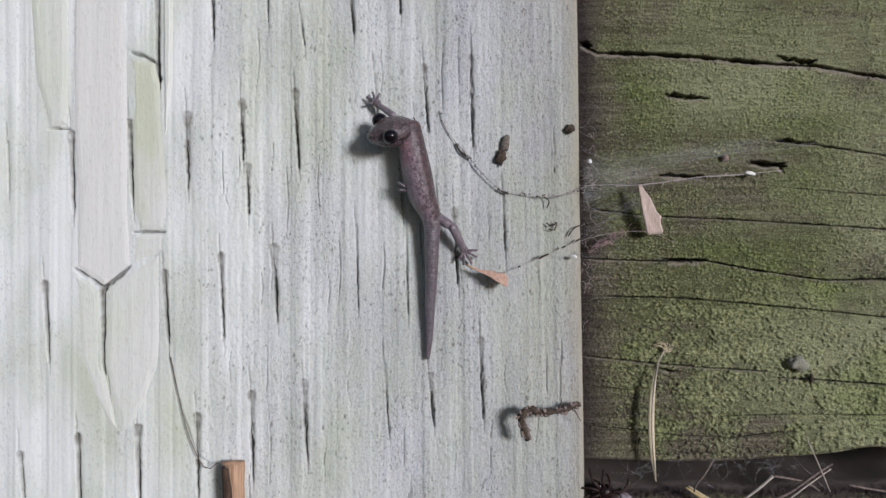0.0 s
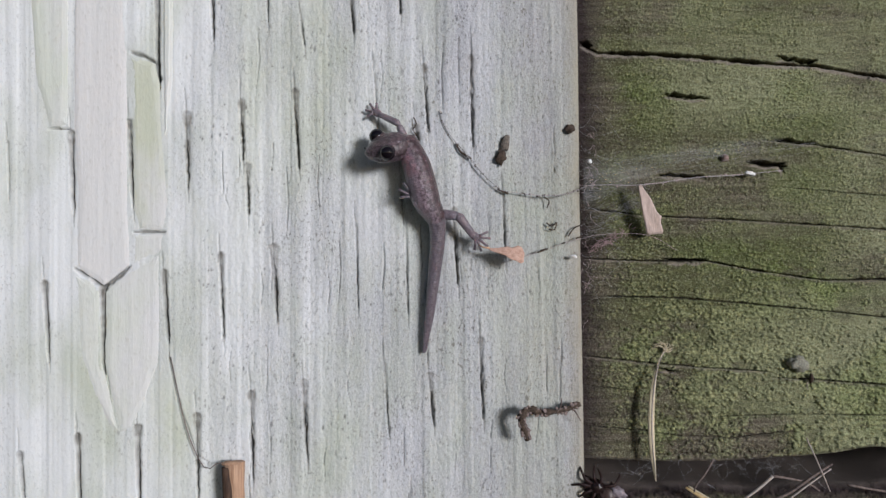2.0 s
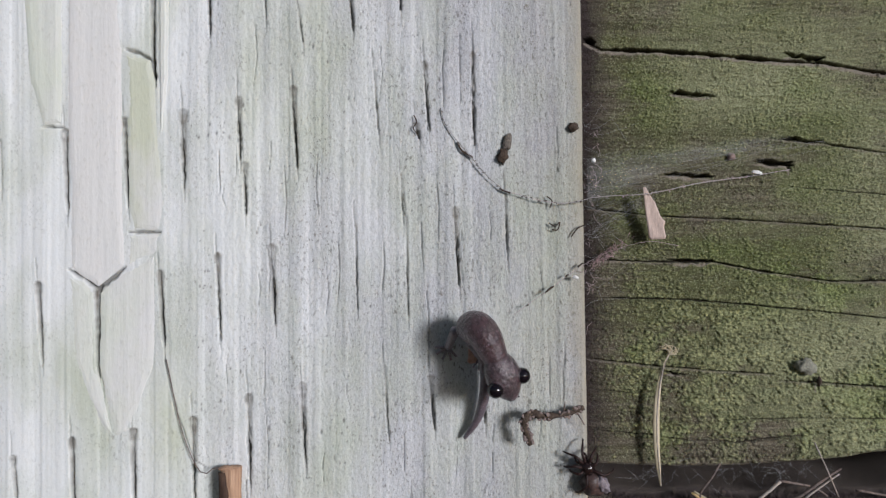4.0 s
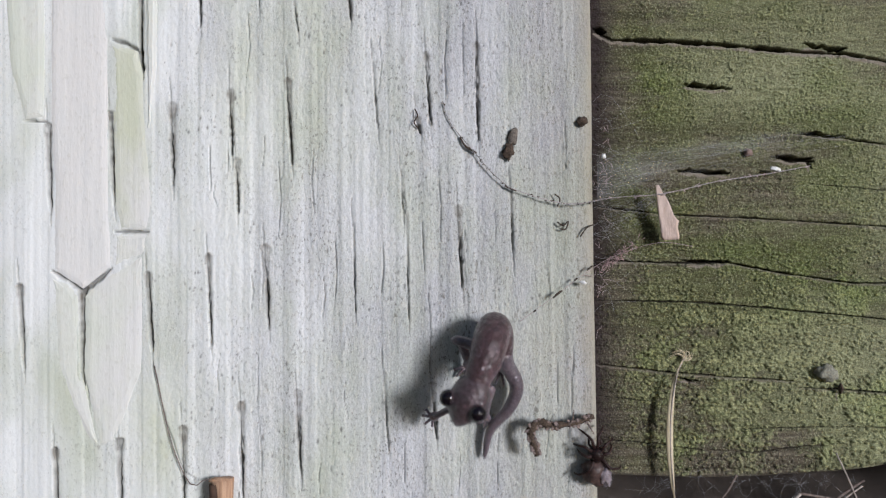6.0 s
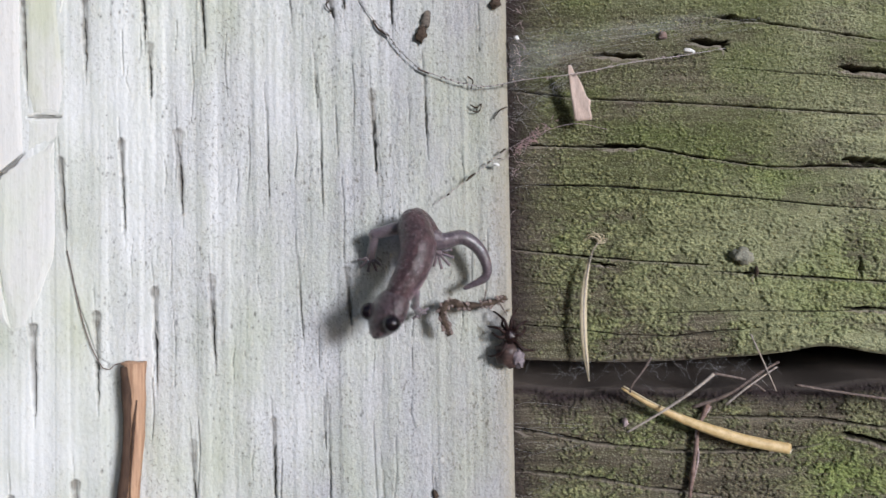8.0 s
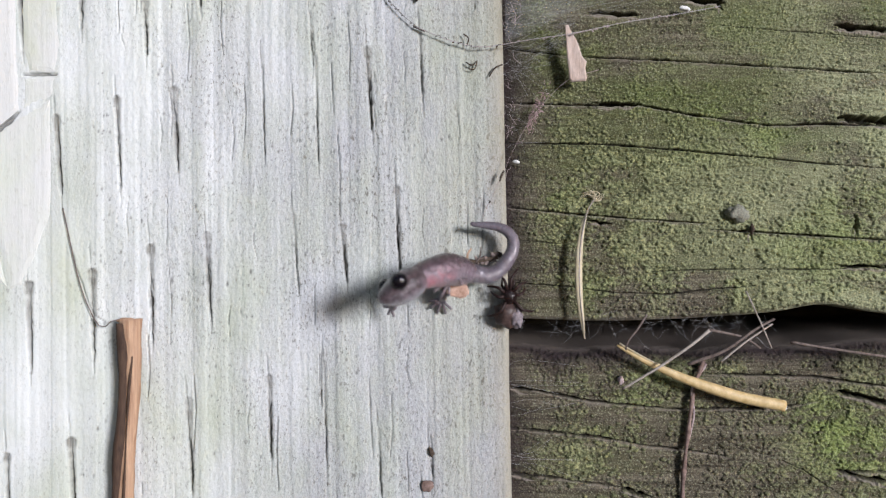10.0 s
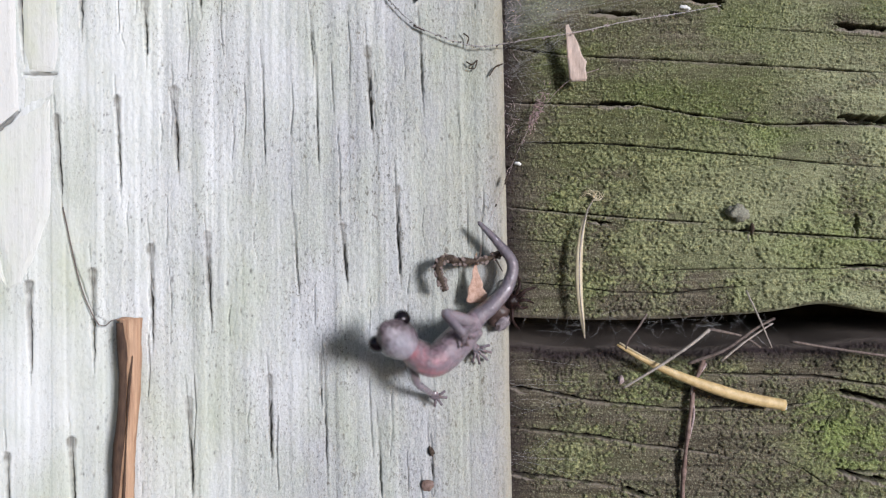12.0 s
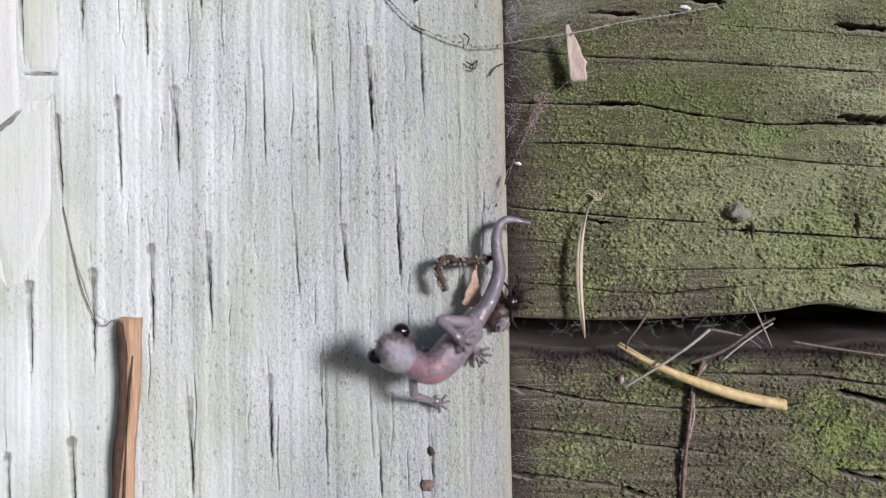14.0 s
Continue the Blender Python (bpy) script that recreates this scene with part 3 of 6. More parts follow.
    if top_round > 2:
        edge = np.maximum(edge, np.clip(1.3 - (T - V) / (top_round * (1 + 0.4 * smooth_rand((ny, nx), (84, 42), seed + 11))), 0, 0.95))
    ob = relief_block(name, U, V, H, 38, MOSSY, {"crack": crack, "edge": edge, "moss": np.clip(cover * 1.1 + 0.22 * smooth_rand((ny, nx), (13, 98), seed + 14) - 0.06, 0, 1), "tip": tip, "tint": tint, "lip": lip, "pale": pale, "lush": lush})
    tagged(ob, label, "plank", "planks beside the post", "structure")
    return ob


def seam(u):
    return -37.6 - 0.6 * math.sin((u - 25) * 0.09) + 1.3 * math.exp(-((u - 78) / 6.5) ** 2)


def lower_top(u):
    return -42.0 - 0.9 * math.sin((u - 22) * 0.05) + 0.35 * math.sin(u * 0.31)


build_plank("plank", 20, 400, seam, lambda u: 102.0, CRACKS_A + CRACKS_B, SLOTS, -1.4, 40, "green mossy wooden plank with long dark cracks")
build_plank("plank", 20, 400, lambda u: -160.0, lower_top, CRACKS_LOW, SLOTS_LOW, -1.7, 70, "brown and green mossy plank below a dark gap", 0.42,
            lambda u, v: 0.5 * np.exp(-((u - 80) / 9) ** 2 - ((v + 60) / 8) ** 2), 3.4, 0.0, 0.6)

# soil behind the planks, and the ground that runs to the horizon
bm = bmesh.new()
bmesh.ops.create_grid(bm, x_segments=40, y_segments=20, size=1)
for v in bm.verts:
    x, y = v.co.x, v.co.y
    v.co = Vector((0.21 + x * 0.2, 0.044 + 0.004 * noise.noise(Vector((x * 30, y * 15, 0))), Z0 + y * 0.15))
tagged(part("soil_bank", bm, SOIL, None), "dark damp soil bank behind the planks", "soil", kind="structure")
GROUND = plain("bare_earth_ground", (0.07, 0.055, 0.04), (0.16, 0.13, 0.10), 60, 0.95, 0.2)
bm = bmesh.new()
bmesh.ops.create_grid(bm, x_segments=2, y_segments=2, size=400)
tagged(part("ground", bm, GROUND, None), "bare brown earth ground", "ground", kind="structure")


# ---- mesh makers for small things ----
def curve_through(points, n):
    """n + 1 places evenly along a smooth line through the points (any dimension)."""
    p = [np.array(q, float) for q in points]
    p = [2 * p[0] - p[1]] + p + [2 * p[-1] - p[-2]]
    dense = []
    for a, b, c, d in zip(p, p[1:], p[2:], p[3:]):
        for k in range(24):
            f = k / 24
            dense.append(0.5 * (2 * b + (c - a) * f + (2 * a - 5 * b + 4 * c - d) * f ** 2 + (3 * b - a - 3 * c + d) * f ** 3))
    dense = np.array(dense + [p[-2]])
    run = np.concatenate([[0], np.cumsum(np.linalg.norm(np.diff(dense, axis=0), axis=1))])
    want = np.linspace(0, run[-1], n + 1)
    return np.stack([np.interp(want, run, dense[:, i]) for i in range(dense.shape[1])], 1)


def add_tube(bm, line, radius, sides=8, flat=1.0, rough=0.0, rng=None):
    """A closed tube in bm along the places of line (metres); radius: a function of 0..1."""
    rings = []
    n = len(line)
    side = None
    for i, p in enumerate(line):
        p = Vector(p)
        t = (Vector(line[min(i + 1, n - 1)]) - Vector(line[max(i - 1, 0)])).normalized()
        if side is None:
            side = t.cross(Vector((0, 1, 0)))
            if side.length < 0.1:
                side = t.cross(Vector((1, 0, 0)))
        side = (side - t * side.dot(t)).normalized()
        other = t.cross(side)
        r = radius(i / (n - 1))
        ring = []
        for k in range(sides):
            a = 2 * math.pi * k / sides
            rr = r * (1 + (rng.uniform(-rough, rough) if rng else 0))
            ring.append(bm.verts.new(p + side * math.cos(a) * rr + other * math.sin(a) * rr * flat))
        rings.append(ring)
    for a, b in zip(rings, rings[1:]):
        for k in range(sides):
            bm.faces.new((a[k], a[(k + 1) % sides], b[(k + 1) % sides], b[k]))
    bm.faces.new(rings[0][::-1])
    bm.faces.new(rings[-1])


def wall_line(points, n):
    return [place(*q) for q in curve_through(points, n)]


def blob_mesh(rx, ry, rz, power=2.0, u=16, v=10):
    """A rounded barrel along y."""
    bm = bmesh.new()
    bmesh.ops.create_uvsphere(bm, u_segments=u, v_segments=v, radius=1)
    for w in bm.verts:
        x, y, z = w.co.x, w.co.z, w.co.y
        ring = math.hypot(x, z)
        want = (1 - abs(y) ** power) ** (1 / 2) if abs(y) < 1 else 0
        s = want / ring if ring > 1e-6 else 0
        w.co = Vector((x * s * rx, y * ry, z * s * rz))
    bmesh.ops.reverse_faces(bm, faces=bm.faces[:])
    bmesh.ops.recalc_face_normals(bm, faces=bm.faces[:])
    return bm


# ---- the salamander ----
def skin(name, back, flank, belly, gloss=0.3, freckle=0.75, blush=None, beaded=0.00013, film=0.5, chin=0.28):
    k = Mat(name)
    gen = k.n("TexCoord")
    sep = k.n("SeparateXYZ")
    k.t.links.new(gen.outputs["Generated"], sep.inputs[0])
    rest = k.n("Attribute", attribute_name="rest").outputs["Vector"]
    spots = k.noise(rest, 1500, 4.0, 0.7)
    fine = k.noise(rest, 4200, 3.0, 0.6)
    height = k.math("ADD", sep.outputs["Z"], k.math("MULTIPLY", spots, 0.25))
    if chin < 0.2:
        # the chin's pale patch stays in the middle, the jaws are dusky
        aside = k.math("MAXIMUM", k.math("SUBTRACT", sep.outputs["X"], 0.5), k.math("SUBTRACT", 0.5, sep.outputs["X"]))
        height = k.math("ADD", height, k.math("MULTIPLY", aside, 0.38))
    tone = k.ramp(height, (chin, belly), (chin + 0.34, flank), (0.95, back))
    if blush:
        patch = k.noise(rest, 420, 3.0, 0.6)
        where = k.math("MULTIPLY", k.attr("blush"), k.ramp(height, (0.3, 1.0), (0.75, 0.0)))
        tone = k.mix(k.math("MULTIPLY", k.ramp(patch, (0.40, 0.05), (0.60, 1.0)), where), tone, blush)
    dark = k.math("MULTIPLY", k.ramp(spots, (0.46, 0.0), (0.55, freckle)), k.ramp(height, (chin + 0.1, 0.25), (chin + 0.45, 1.0)))
    tone = k.mix(dark, tone, tuple(c * 0.35 for c in back))
    tone = k.mix(k.math("MULTIPLY", k.ramp(fine, (0.6, 0.0), (0.7, 0.8)), 0.8), tone, tuple(min(1, c * 1.8) for c in flank))
    grains = k.math("SUBTRACT", 1.0, k.cells(rest, 1500))
    skin_relief = k.math("ADD", k.math("MULTIPLY", spots, 0.5), k.math("MULTIPLY", grains, 0.5))
    wet = k.math("ADD", k.math("MULTIPLY", k.noise(rest, 1000, 2.0, 0.5), 0.25), k.math("MULTIPLY", k.noise(rest, 3200, 2.0, 0.5), 0.7))
    k.bump(skin_relief, 0.8, 0.0003, beaded * 4.5, wet)
    return k.done(tone, gloss, 0.3, sss=0.2, radius=(1.0, 0.45, 0.45), coat=film)


def set_rest(ob, ahead, blush=lambda y: 0.0):
    """Where each vertex lies in the outstretched animal, so that the markings run on from piece to piece."""
    me = ob.data
    co = np.zeros(len(me.vertices) * 3, np.float32)
    me.vertices.foreach_get("co", co)
    co[1::3] += ahead * MM
    me.attributes.new("rest", "FLOAT_VECTOR", "POINT").data.foreach_set("vector", co)
    me.attributes.new("blush", "FLOAT", "POINT").data.foreach_set("value", np.array([blush(y / MM) for y in co[1::3]], np.float32))
    return ob


SKIN_BODY = skin("damp_salamander_skin", (0.07, 0.038, 0.042), (0.21, 0.153, 0.177), (0.245, 0.195, 0.225), 0.34, 0.68, (0.55, 0.19, 0.22), 0.00013, 0.6)
SKIN_TAIL = skin("smooth_tail_skin", (0.115, 0.09, 0.103), (0.148, 0.123, 0.142), (0.185, 0.155, 0.178), 0.42, 0.35, None, 0.00005, 0.95)
SKIN_HEAD = skin("head_skin", (0.072, 0.046, 0.051), (0.145, 0.112, 0.128), (0.37, 0.345, 0.395), 0.34, 0.75, (0.42, 0.17, 0.2), 0.00012, 0.8, 0.19)
SKIN_LIMB = skin("limb_skin", (0.16, 0.127, 0.142), (0.205, 0.168, 0.19), (0.23, 0.193, 0.218), 0.38, 0.3, None, 0.00005, 0.95)
EYE = Mat("black_glossy_eye").done((0.006, 0.004, 0.006), 0.07, 0.35, coat=0.15)
EYE_RIM = skin("eyelid_skin", (0.05, 0.03, 0.034), (0.09, 0.062, 0.07), (0.13, 0.10, 0.115), 0.3, 0.2)
GRIT = plain("black_grit", (0.01, 0.008, 0.007), (0.04, 0.03, 0.025), 4000, 0.8, 0.3)

salamander = new("salamander")
salamander.location = place(0, 0, 0)
tagged(salamander, "small purple-brown lungless salamander with wet skin clinging to the post", "salamander")

N_TRUNK, N_TAIL = 40, 48


def trunk_radius(f):
    return np.interp(f, [0, 0.12, 0.3, 0.5, 0.7, 0.82, 0.92, 1.0], [2.1, 2.35, 2.65, 2.8, 2.7, 2.4, 2.05, 1.7])


def tail_radius(f):
    return np.interp(f, [0, 0.08, 0.4, 0.7, 0.9, 1.0], [1.65, 1.4, 1.13, 0.85, 0.58, 0.4])


TRUNK = []
for i in range(N_TRUNK):
    r = float(trunk_radius(i / (N_TRUNK - 1))) * MM
    seg = part("trunk_segment", blob_mesh(r, 1.5 * MM, r * 0.92, 2.7, 20, 14), SKIN_BODY, salamander)
    TRUNK.append(set_rest(seg, -0.32 * i, lambda y: float(np.interp(-y, [-1.5, 0.3, 1.2, 3.0, 5.6], [0.2, 0.7, 1.0, 0.8, 0.0]))))
TAIL = []
for i in range(N_TAIL):
    r = float(tail_radius(i / (N_TAIL - 1))) * MM
    TAIL.append(part("tail_segment", blob_mesh(r * 0.95, 1.25 * MM if i < N_TAIL - 3 else 0.8 * MM, r, 2.8, 16, 12), SKIN_TAIL, salamander))
    set_rest(TAIL[-1], -13 - 0.47 * i)
# grit that clings to the rump
rng = random.Random(3)
bm = bmesh.new()
for k in range(7):
    a = rng.uniform(-1.5, 1.5)
    o = Vector((math.sin(a) * 2.1, rng.uniform(-1, 1), math.cos(a) * 1.9)) * MM
    d = Vector((math.sin(a) + rng.uniform(-0.5, 0.5), rng.uniform(-0.8, 0.8), math.cos(a))) * MM * rng.uniform(0.25, 0.7)
    add_tube(bm, [o, o + d * 0.5, o + d], lambda f: 0.1 * MM, 5)
part("clinging_grit", bm, GRIT, TRUNK[N_TRUNK - 14], "black specks of grit")


def head_mesh():
    """Blunt head: broad at the eyes, with a rounded snout and a narrower neck; y runs from the neck (0) to the snout."""
    bm = bmesh.new()
    bmesh.ops.create_uvsphere(bm, u_segments=40, v_segments=28, radius=1)
    for w in bm.verts:
        x, y, z = w.co.x, w.co.z, w.co.y
        wide = np.interp(y, [-1, -0.5, 0, 0.45, 0.8, 1], [2.3, 2.6, 2.8, 2.55, 2.0, 1.5])
        tall = np.interp(y, [-1, -0.4, 0.1, 0.6, 1], [1.9, 2.0, 1.95, 1.6, 1.3])
        sq = (1 - abs(y) ** 2.6) ** 0.5 / max(1e-6, math.hypot(x, z)) if math.hypot(x, z) > 1e-6 else 0
        lift = 0.12 * (1 - y * y)
        if z < 0:
            tall *= 1.2    # a deep jaw and throat
        # the lips close in a shallow line
        crease = 0.9 if (-0.3 < z < -0.1 and y > -0.15) else 1.0
        w.co = Vector((x * sq * wide * crease * 1.05, 3.1 + y * 4.25, z * sq * tall * 1.05 + lift)) * MM * 1.03
    bmesh.ops.recalc_face_normals(bm, faces=bm.faces[:])
    return bm


head = part("head", head_mesh(), SKIN_HEAD, salamander, "blunt head with a pale chin")
set_rest(head, 0.0, lambda y: float(np.interp(y, [0.0, 1.6], [0.45, 0.0])))
for side in (-1, 1):
    e = blob_mesh(1.3 * MM, 1.32 * MM, 1.3 * MM, 2.0, 20, 14)
    eye = part("eye", e, EYE, head, "large glossy black eye")
    eye.matrix_basis = pose(side * 2.6 * MM, 4.4 * MM, 1.05 * MM)
    lid = blob_mesh(1.15 * MM, 1.35 * MM, 1.05 * MM, 2.2, 16, 10)
    lid_ob = set_rest(part("eyelid", lid, EYE_RIM, head), 3.6 + side)
    lid_ob.matrix_basis = pose(side * 2.1 * MM, 4.15 * MM, 0.95 * MM)
    nose = blob_mesh(0.16 * MM, 0.14 * MM, 0.16 * MM, 2.0, 8, 6)
    part("nostril", nose, GRIT, head).matrix_basis = pose(side * 0.8 * MM, 7.2 * MM, 0.63 * MM)


def bone_mesh(length, r0, r1):
    bm = bmesh.new()
    line = [Vector((0, y * length * MM, 0)) for y in np.linspace(-0.12, 1.12, 9)]

    def rad(f):
        y = -0.12 + 1.24 * f
        base = r0 + (r1 - r0) * min(1, max(0, y))
        end = min(1, f / 0.16, (1 - f) / 0.16)
        return base * MM * (0.25 + 0.75 * math.sqrt(max(0, 1 - (1 - end) ** 2)))
    add_tube(bm, line, rad, 10)
    bmesh.ops.recalc_face_normals(bm, faces=bm.faces[:])
    return bm


def foot_mesh(toes, length):
    """A flat foot along y with spread toes."""
    bm = blob_mesh(0.75 * MM, 0.95 * MM, 0.4 * MM, 2.4, 10, 8)
    bmesh.ops.translate(bm, verts=bm.verts[:], vec=(0, 0.6 * MM, 0))
    for k in range(toes):
        a = radians(-58 + 116 * k / (toes - 1))
        n = length * (0.75 + 0.25 * math.sin(math.pi * k / (toes - 1)))
        s = Vector((math.sin(a) * 0.45, 0.9 + 0.3 * math.cos(a), 0)) * MM
        d = Vector((math.sin(a), math.cos(a), 0)) * MM * n
        add_tube(bm, [s, s + d * 0.4 + Vector((0, 0, 0.15 * MM)), s + d * 0.75, s + d], lambda f: (0.27 - 0.08 * f + (0.06 if f > 0.9 else 0)) * MM, 7)
    bmesh.ops.recalc_face_normals(bm, faces=bm.faces[:])
    return bm


LEG_SETS = {}
BONE = {"fore_right": (4.3, 4.1, 2.6), "fore_left": (4.0, 3.9, 2.6), "hind_right": (4.8, 4.3, 2.6), "hind_left": (5.2, 4.4, 2.6)}
for limb, names, toes in (("fore_right", ("upper_arm", "forearm", "front_foot"), 4), ("fore_left", ("upper_arm", "forearm", "front_foot"), 4),
                          ("hind_right", ("thigh", "shank", "hind_foot"), 5), ("hind_left", ("thigh", "shank", "hind_foot"), 5)):
    thick = 0.8 if limb.startswith("fore") else 1.05
    LEG_SETS[limb] = (part(names[0], bone_mesh(BONE[limb][0], thick, thick * 0.8), SKIN_LIMB, salamander),
                   part(names[1], bone_mesh(BONE[limb][1], thick * 0.8, thick * 0.62), SKIN_LIMB, salamander),
                   part(names[2], foot_mesh(toes, 1.7 if toes == 4 else 2.5), SKIN_LIMB, salamander, "flat foot with spread toes"))
    for n, ob in enumerate(LEG_SETS[limb]):
        set_rest(ob, 20 + 7 * n + 25 * len(LEG_SETS))

POSTURES = []


def posture(t, head_up, body_up, spine, **leg_rows):
    """How the salamander holds itself at t seconds: places (u, v, h) from the snout over neck and rump to the tail's tip."""
    POSTURES.append((t, head_up, body_up, spine, leg_rows))


posture(0, (0.08, 0.67, 0.74), (0.95, 0.12, 0.22),
        [(-12.19, 18.87, 5.57), (-5.77, 20.9, 3.65), (-4.91, 15.39, 3), (-3.62, 9.37, 3), (-2.06, 5.48, 2.6), (-1.96, 0.1, 2.2), (-2.07, -5.82, 1.6), (-2.28, -10.78, 1.3), (-2.38, -15.27, 1), (-2.68, -19.17, 0.8)],
        fore_right=[(-6, 19.45, 4), (-8.78, 23.22, 3), (-11.15, 25.07, 1.6), (-13.31, 27.62, 0.8)],
        hind_right=[(-1.76, 5.46, 3), (1.66, 3.8, 3.2), (3.34, 0.49, 2), (4.77, -2.09, 0.8)])
posture(1, (0.08, 0.67, 0.74), (0.95, 0.12, 0.22),
        [(-12.57, 18.22, 5.57), (-6.15, 20.25, 3.65), (-4.8, 15.07, 3.2), (-3.32, 8.86, 3.2), (-1.56, 5.47, 2.8), (-1.37, 0.1, 2.2), (-1.78, -5.82, 1.6), (-2.18, -10.78, 1.3), (-2.58, -14.97, 1), (-2.98, -18.58, 0.8)],
        fore_right=[(-6, 18.96, 4), (-8.39, 22.53, 3), (-11.15, 24.18, 1.6), (-13.31, 26.12, 0.8)],
        hind_right=[(-1.56, 5.76, 3), (2.14, 4.57, 3.4), (4.12, 1.57, 2.4), (6.04, -0.69, 1.2)])
posture(1.5, (0.08, 0.67, 0.74), (0.95, 0.12, 0.22),
        [(-12.57, 16.24, 5.57), (-6.15, 18.27, 3.65), (-4.7, 14.76, 3.4), (-3.03, 8.67, 3.2), (-1.27, 5.47, 2.8), (-1.08, 1.08, 2.2), (-1.58, -4.84, 1.6), (-2.28, -10.78, 1.3), (-2.78, -14.58, 1), (-3.18, -17.98, 0.8)],
        fore_right=[(-6.19, 18.67, 4), (-8, 22.04, 3), (-11.15, 23.58, 1.6), (-13.31, 25.13, 0.8)],
        hind_right=[(-1.56, 6.14, 3), (2.52, 5.34, 3.6), (4.7, 2.25, 2.6), (6.52, 0.1, 1.4)])
posture(2, (0.08, 0.67, 0.74), (0.95, 0.12, 0.22),
        [(-12.67, 16.14, 5.57), (-6.25, 18.17, 3.65), (-4.6, 14.56, 3.4), (-2.84, 8.37, 3.2), (-1.17, 5.18, 2.8), (-0.98, 1.08, 2.2), (-1.58, -4.83, 1.6), (-2.37, -11.77, 1.3), (-2.88, -14.97, 1), (-3.28, -17.98, 0.8)],
        fore_right=[(-6.19, 18.47, 4), (-7.8, 21.75, 3), (-11.05, 23.48, 1.6), (-13.31, 25.03, 0.8)],
        hind_right=[(-1.56, 6.44, 3), (2.72, 5.63, 3.6), (5.07, 2.54, 3), (7.28, 0.89, 2)])
posture(2.5, (0.08, 0.67, 0.74), (0.95, 0.12, 0.22),
        [(-12.97, 15.07, 5.57), (-6.55, 17.1, 3.65), (-4.41, 13.79, 3.4), (-2.74, 8.08, 3.2), (-1.27, 4.98, 2.8), (-0.98, 1.08, 2.2), (-1.58, -4.83, 1.6), (-2.37, -11.77, 1.3), (-2.88, -14.97, 1), (-3.28, -17.97, 0.8)],
        fore_right=[(-6.19, 17.89, 4), (-7.61, 21.55, 3), (-11.25, 22.99, 1.6), (-13.31, 24.33, 0.8)],
        hind_right=[(-1.37, 6.73, 3), (3.18, 7.42, 4.4), (7.29, 6.43, 5), (9.4, 4.32, 5)])
posture(2.7, (0.08, 0.67, 0.74), (0.95, 0.12, 0.22),
        [(-13.07, 14.82, 5.57), (-6.65, 16.85, 3.65), (-4.41, 13.4, 3.4), (-2.74, 7.89, 3.2), (-1.27, 4.79, 2.8), (-0.98, 1.08, 2.2), (-1.58, -4.83, 1.6), (-2.37, -11.77, 1.3), (-2.88, -14.97, 1), (-3.28, -17.97, 0.8)],
        fore_right=[(-6.19, 17.5, 4), (-7.51, 21.36, 3), (-11.25, 22.89, 1.6), (-13.31, 24.33, 0.8)],
        hind_right=[(-0.88, 6.73, 3), (2.7, 8.29, 4.4), (5.95, 9.4, 5), (8.51, 9.09, 4)])
posture(2.8, (0.4, 0.75, 0.5), (0.95, 0.12, 0.22),
        [(-9.21, 16.48, 14), (-4.38, 13.5, 13), (-1.74, 10.65, 10), (0.09, 7.64, 7), (1.05, 5.37, 5), (0.78, 1.07, 3), (0.2, -4.82, 2), (-0.89, -11.75, 1.5), (-1.88, -15.76, 1), (-2.68, -19.17, 0.8)],
        fore_right=[(-5.42, 14.78, 10), (-6.39, 17.69, 9), (-8.78, 18.78, 8), (-10.75, 19.89, 7)],
        hind_right=[(1.53, 7.29, 5), (4.89, 8.92, 5), (7.67, 10.07, 5), (9.77, 10.73, 4)])
posture(2.84, (0.6, 0.45, 0.6), (0.75, 0.43, 0.26),
        [(-1.12, 4.76, 29.55), (0.51, 5.41, 22.9), (1.19, 5.02, 16.8), (1.32, 3.95, 10.8), (1.17, 2.36, 5.9), (0.99, -1.98, 3.45), (1.08, -7.89, 2.23), (0.4, -14.05, 1.55), (-0.77, -17.53, 1.09), (-2.1, -19.46, 0.89)])
posture(2.9, (0.5, 0.8, 0.3), (0.5, 0.8, 0.3),
        [(8.76, -9.56, 13), (6.49, -4.48, 15), (4.78, -1.86, 14), (2.82, -0.55, 11), (1.32, -1.32, 7), (1.26, -5.71, 4), (2.15, -11.65, 2.5), (1.97, -16.87, 1.6), (0.59, -19.7, 1.2), (-1.39, -19.83, 1)])
posture(3, (0.1, 0.9, 0.3), (0.3, 0.85, 0.4),
        [(10.37, -19.13, 13), (7.47, -12.55, 13.5), (5.48, -8.89, 12.5), (3.49, -6.8, 10), (2.07, -7.64, 7), (1.84, -11.51, 4), (2.35, -16.06, 2.5), (1.87, -19.63, 1.6), (0.4, -21.68, 1.2), (-1.59, -22.5, 1)])
posture(3.2, (0.35, 0.85, 0.35), (0.2, 0.8, 0.5),
        [(14.02, -21.87, 8), (9.45, -15.66, 9), (6.86, -12.88, 9), (4.49, -12.05, 8), (2.09, -13.22, 6), (4.62, -16.08, 4.5), (5.92, -20.29, 3.5), (5.28, -24.56, 2.6), (3.74, -28.07, 1.8), (1.39, -29.79, 1.2)],
        hind_right=[(1.53, -12.85, 5), (0.1, -11.41, 5), (-1.17, -14.04, 3), (-2.58, -16.95, 1)])
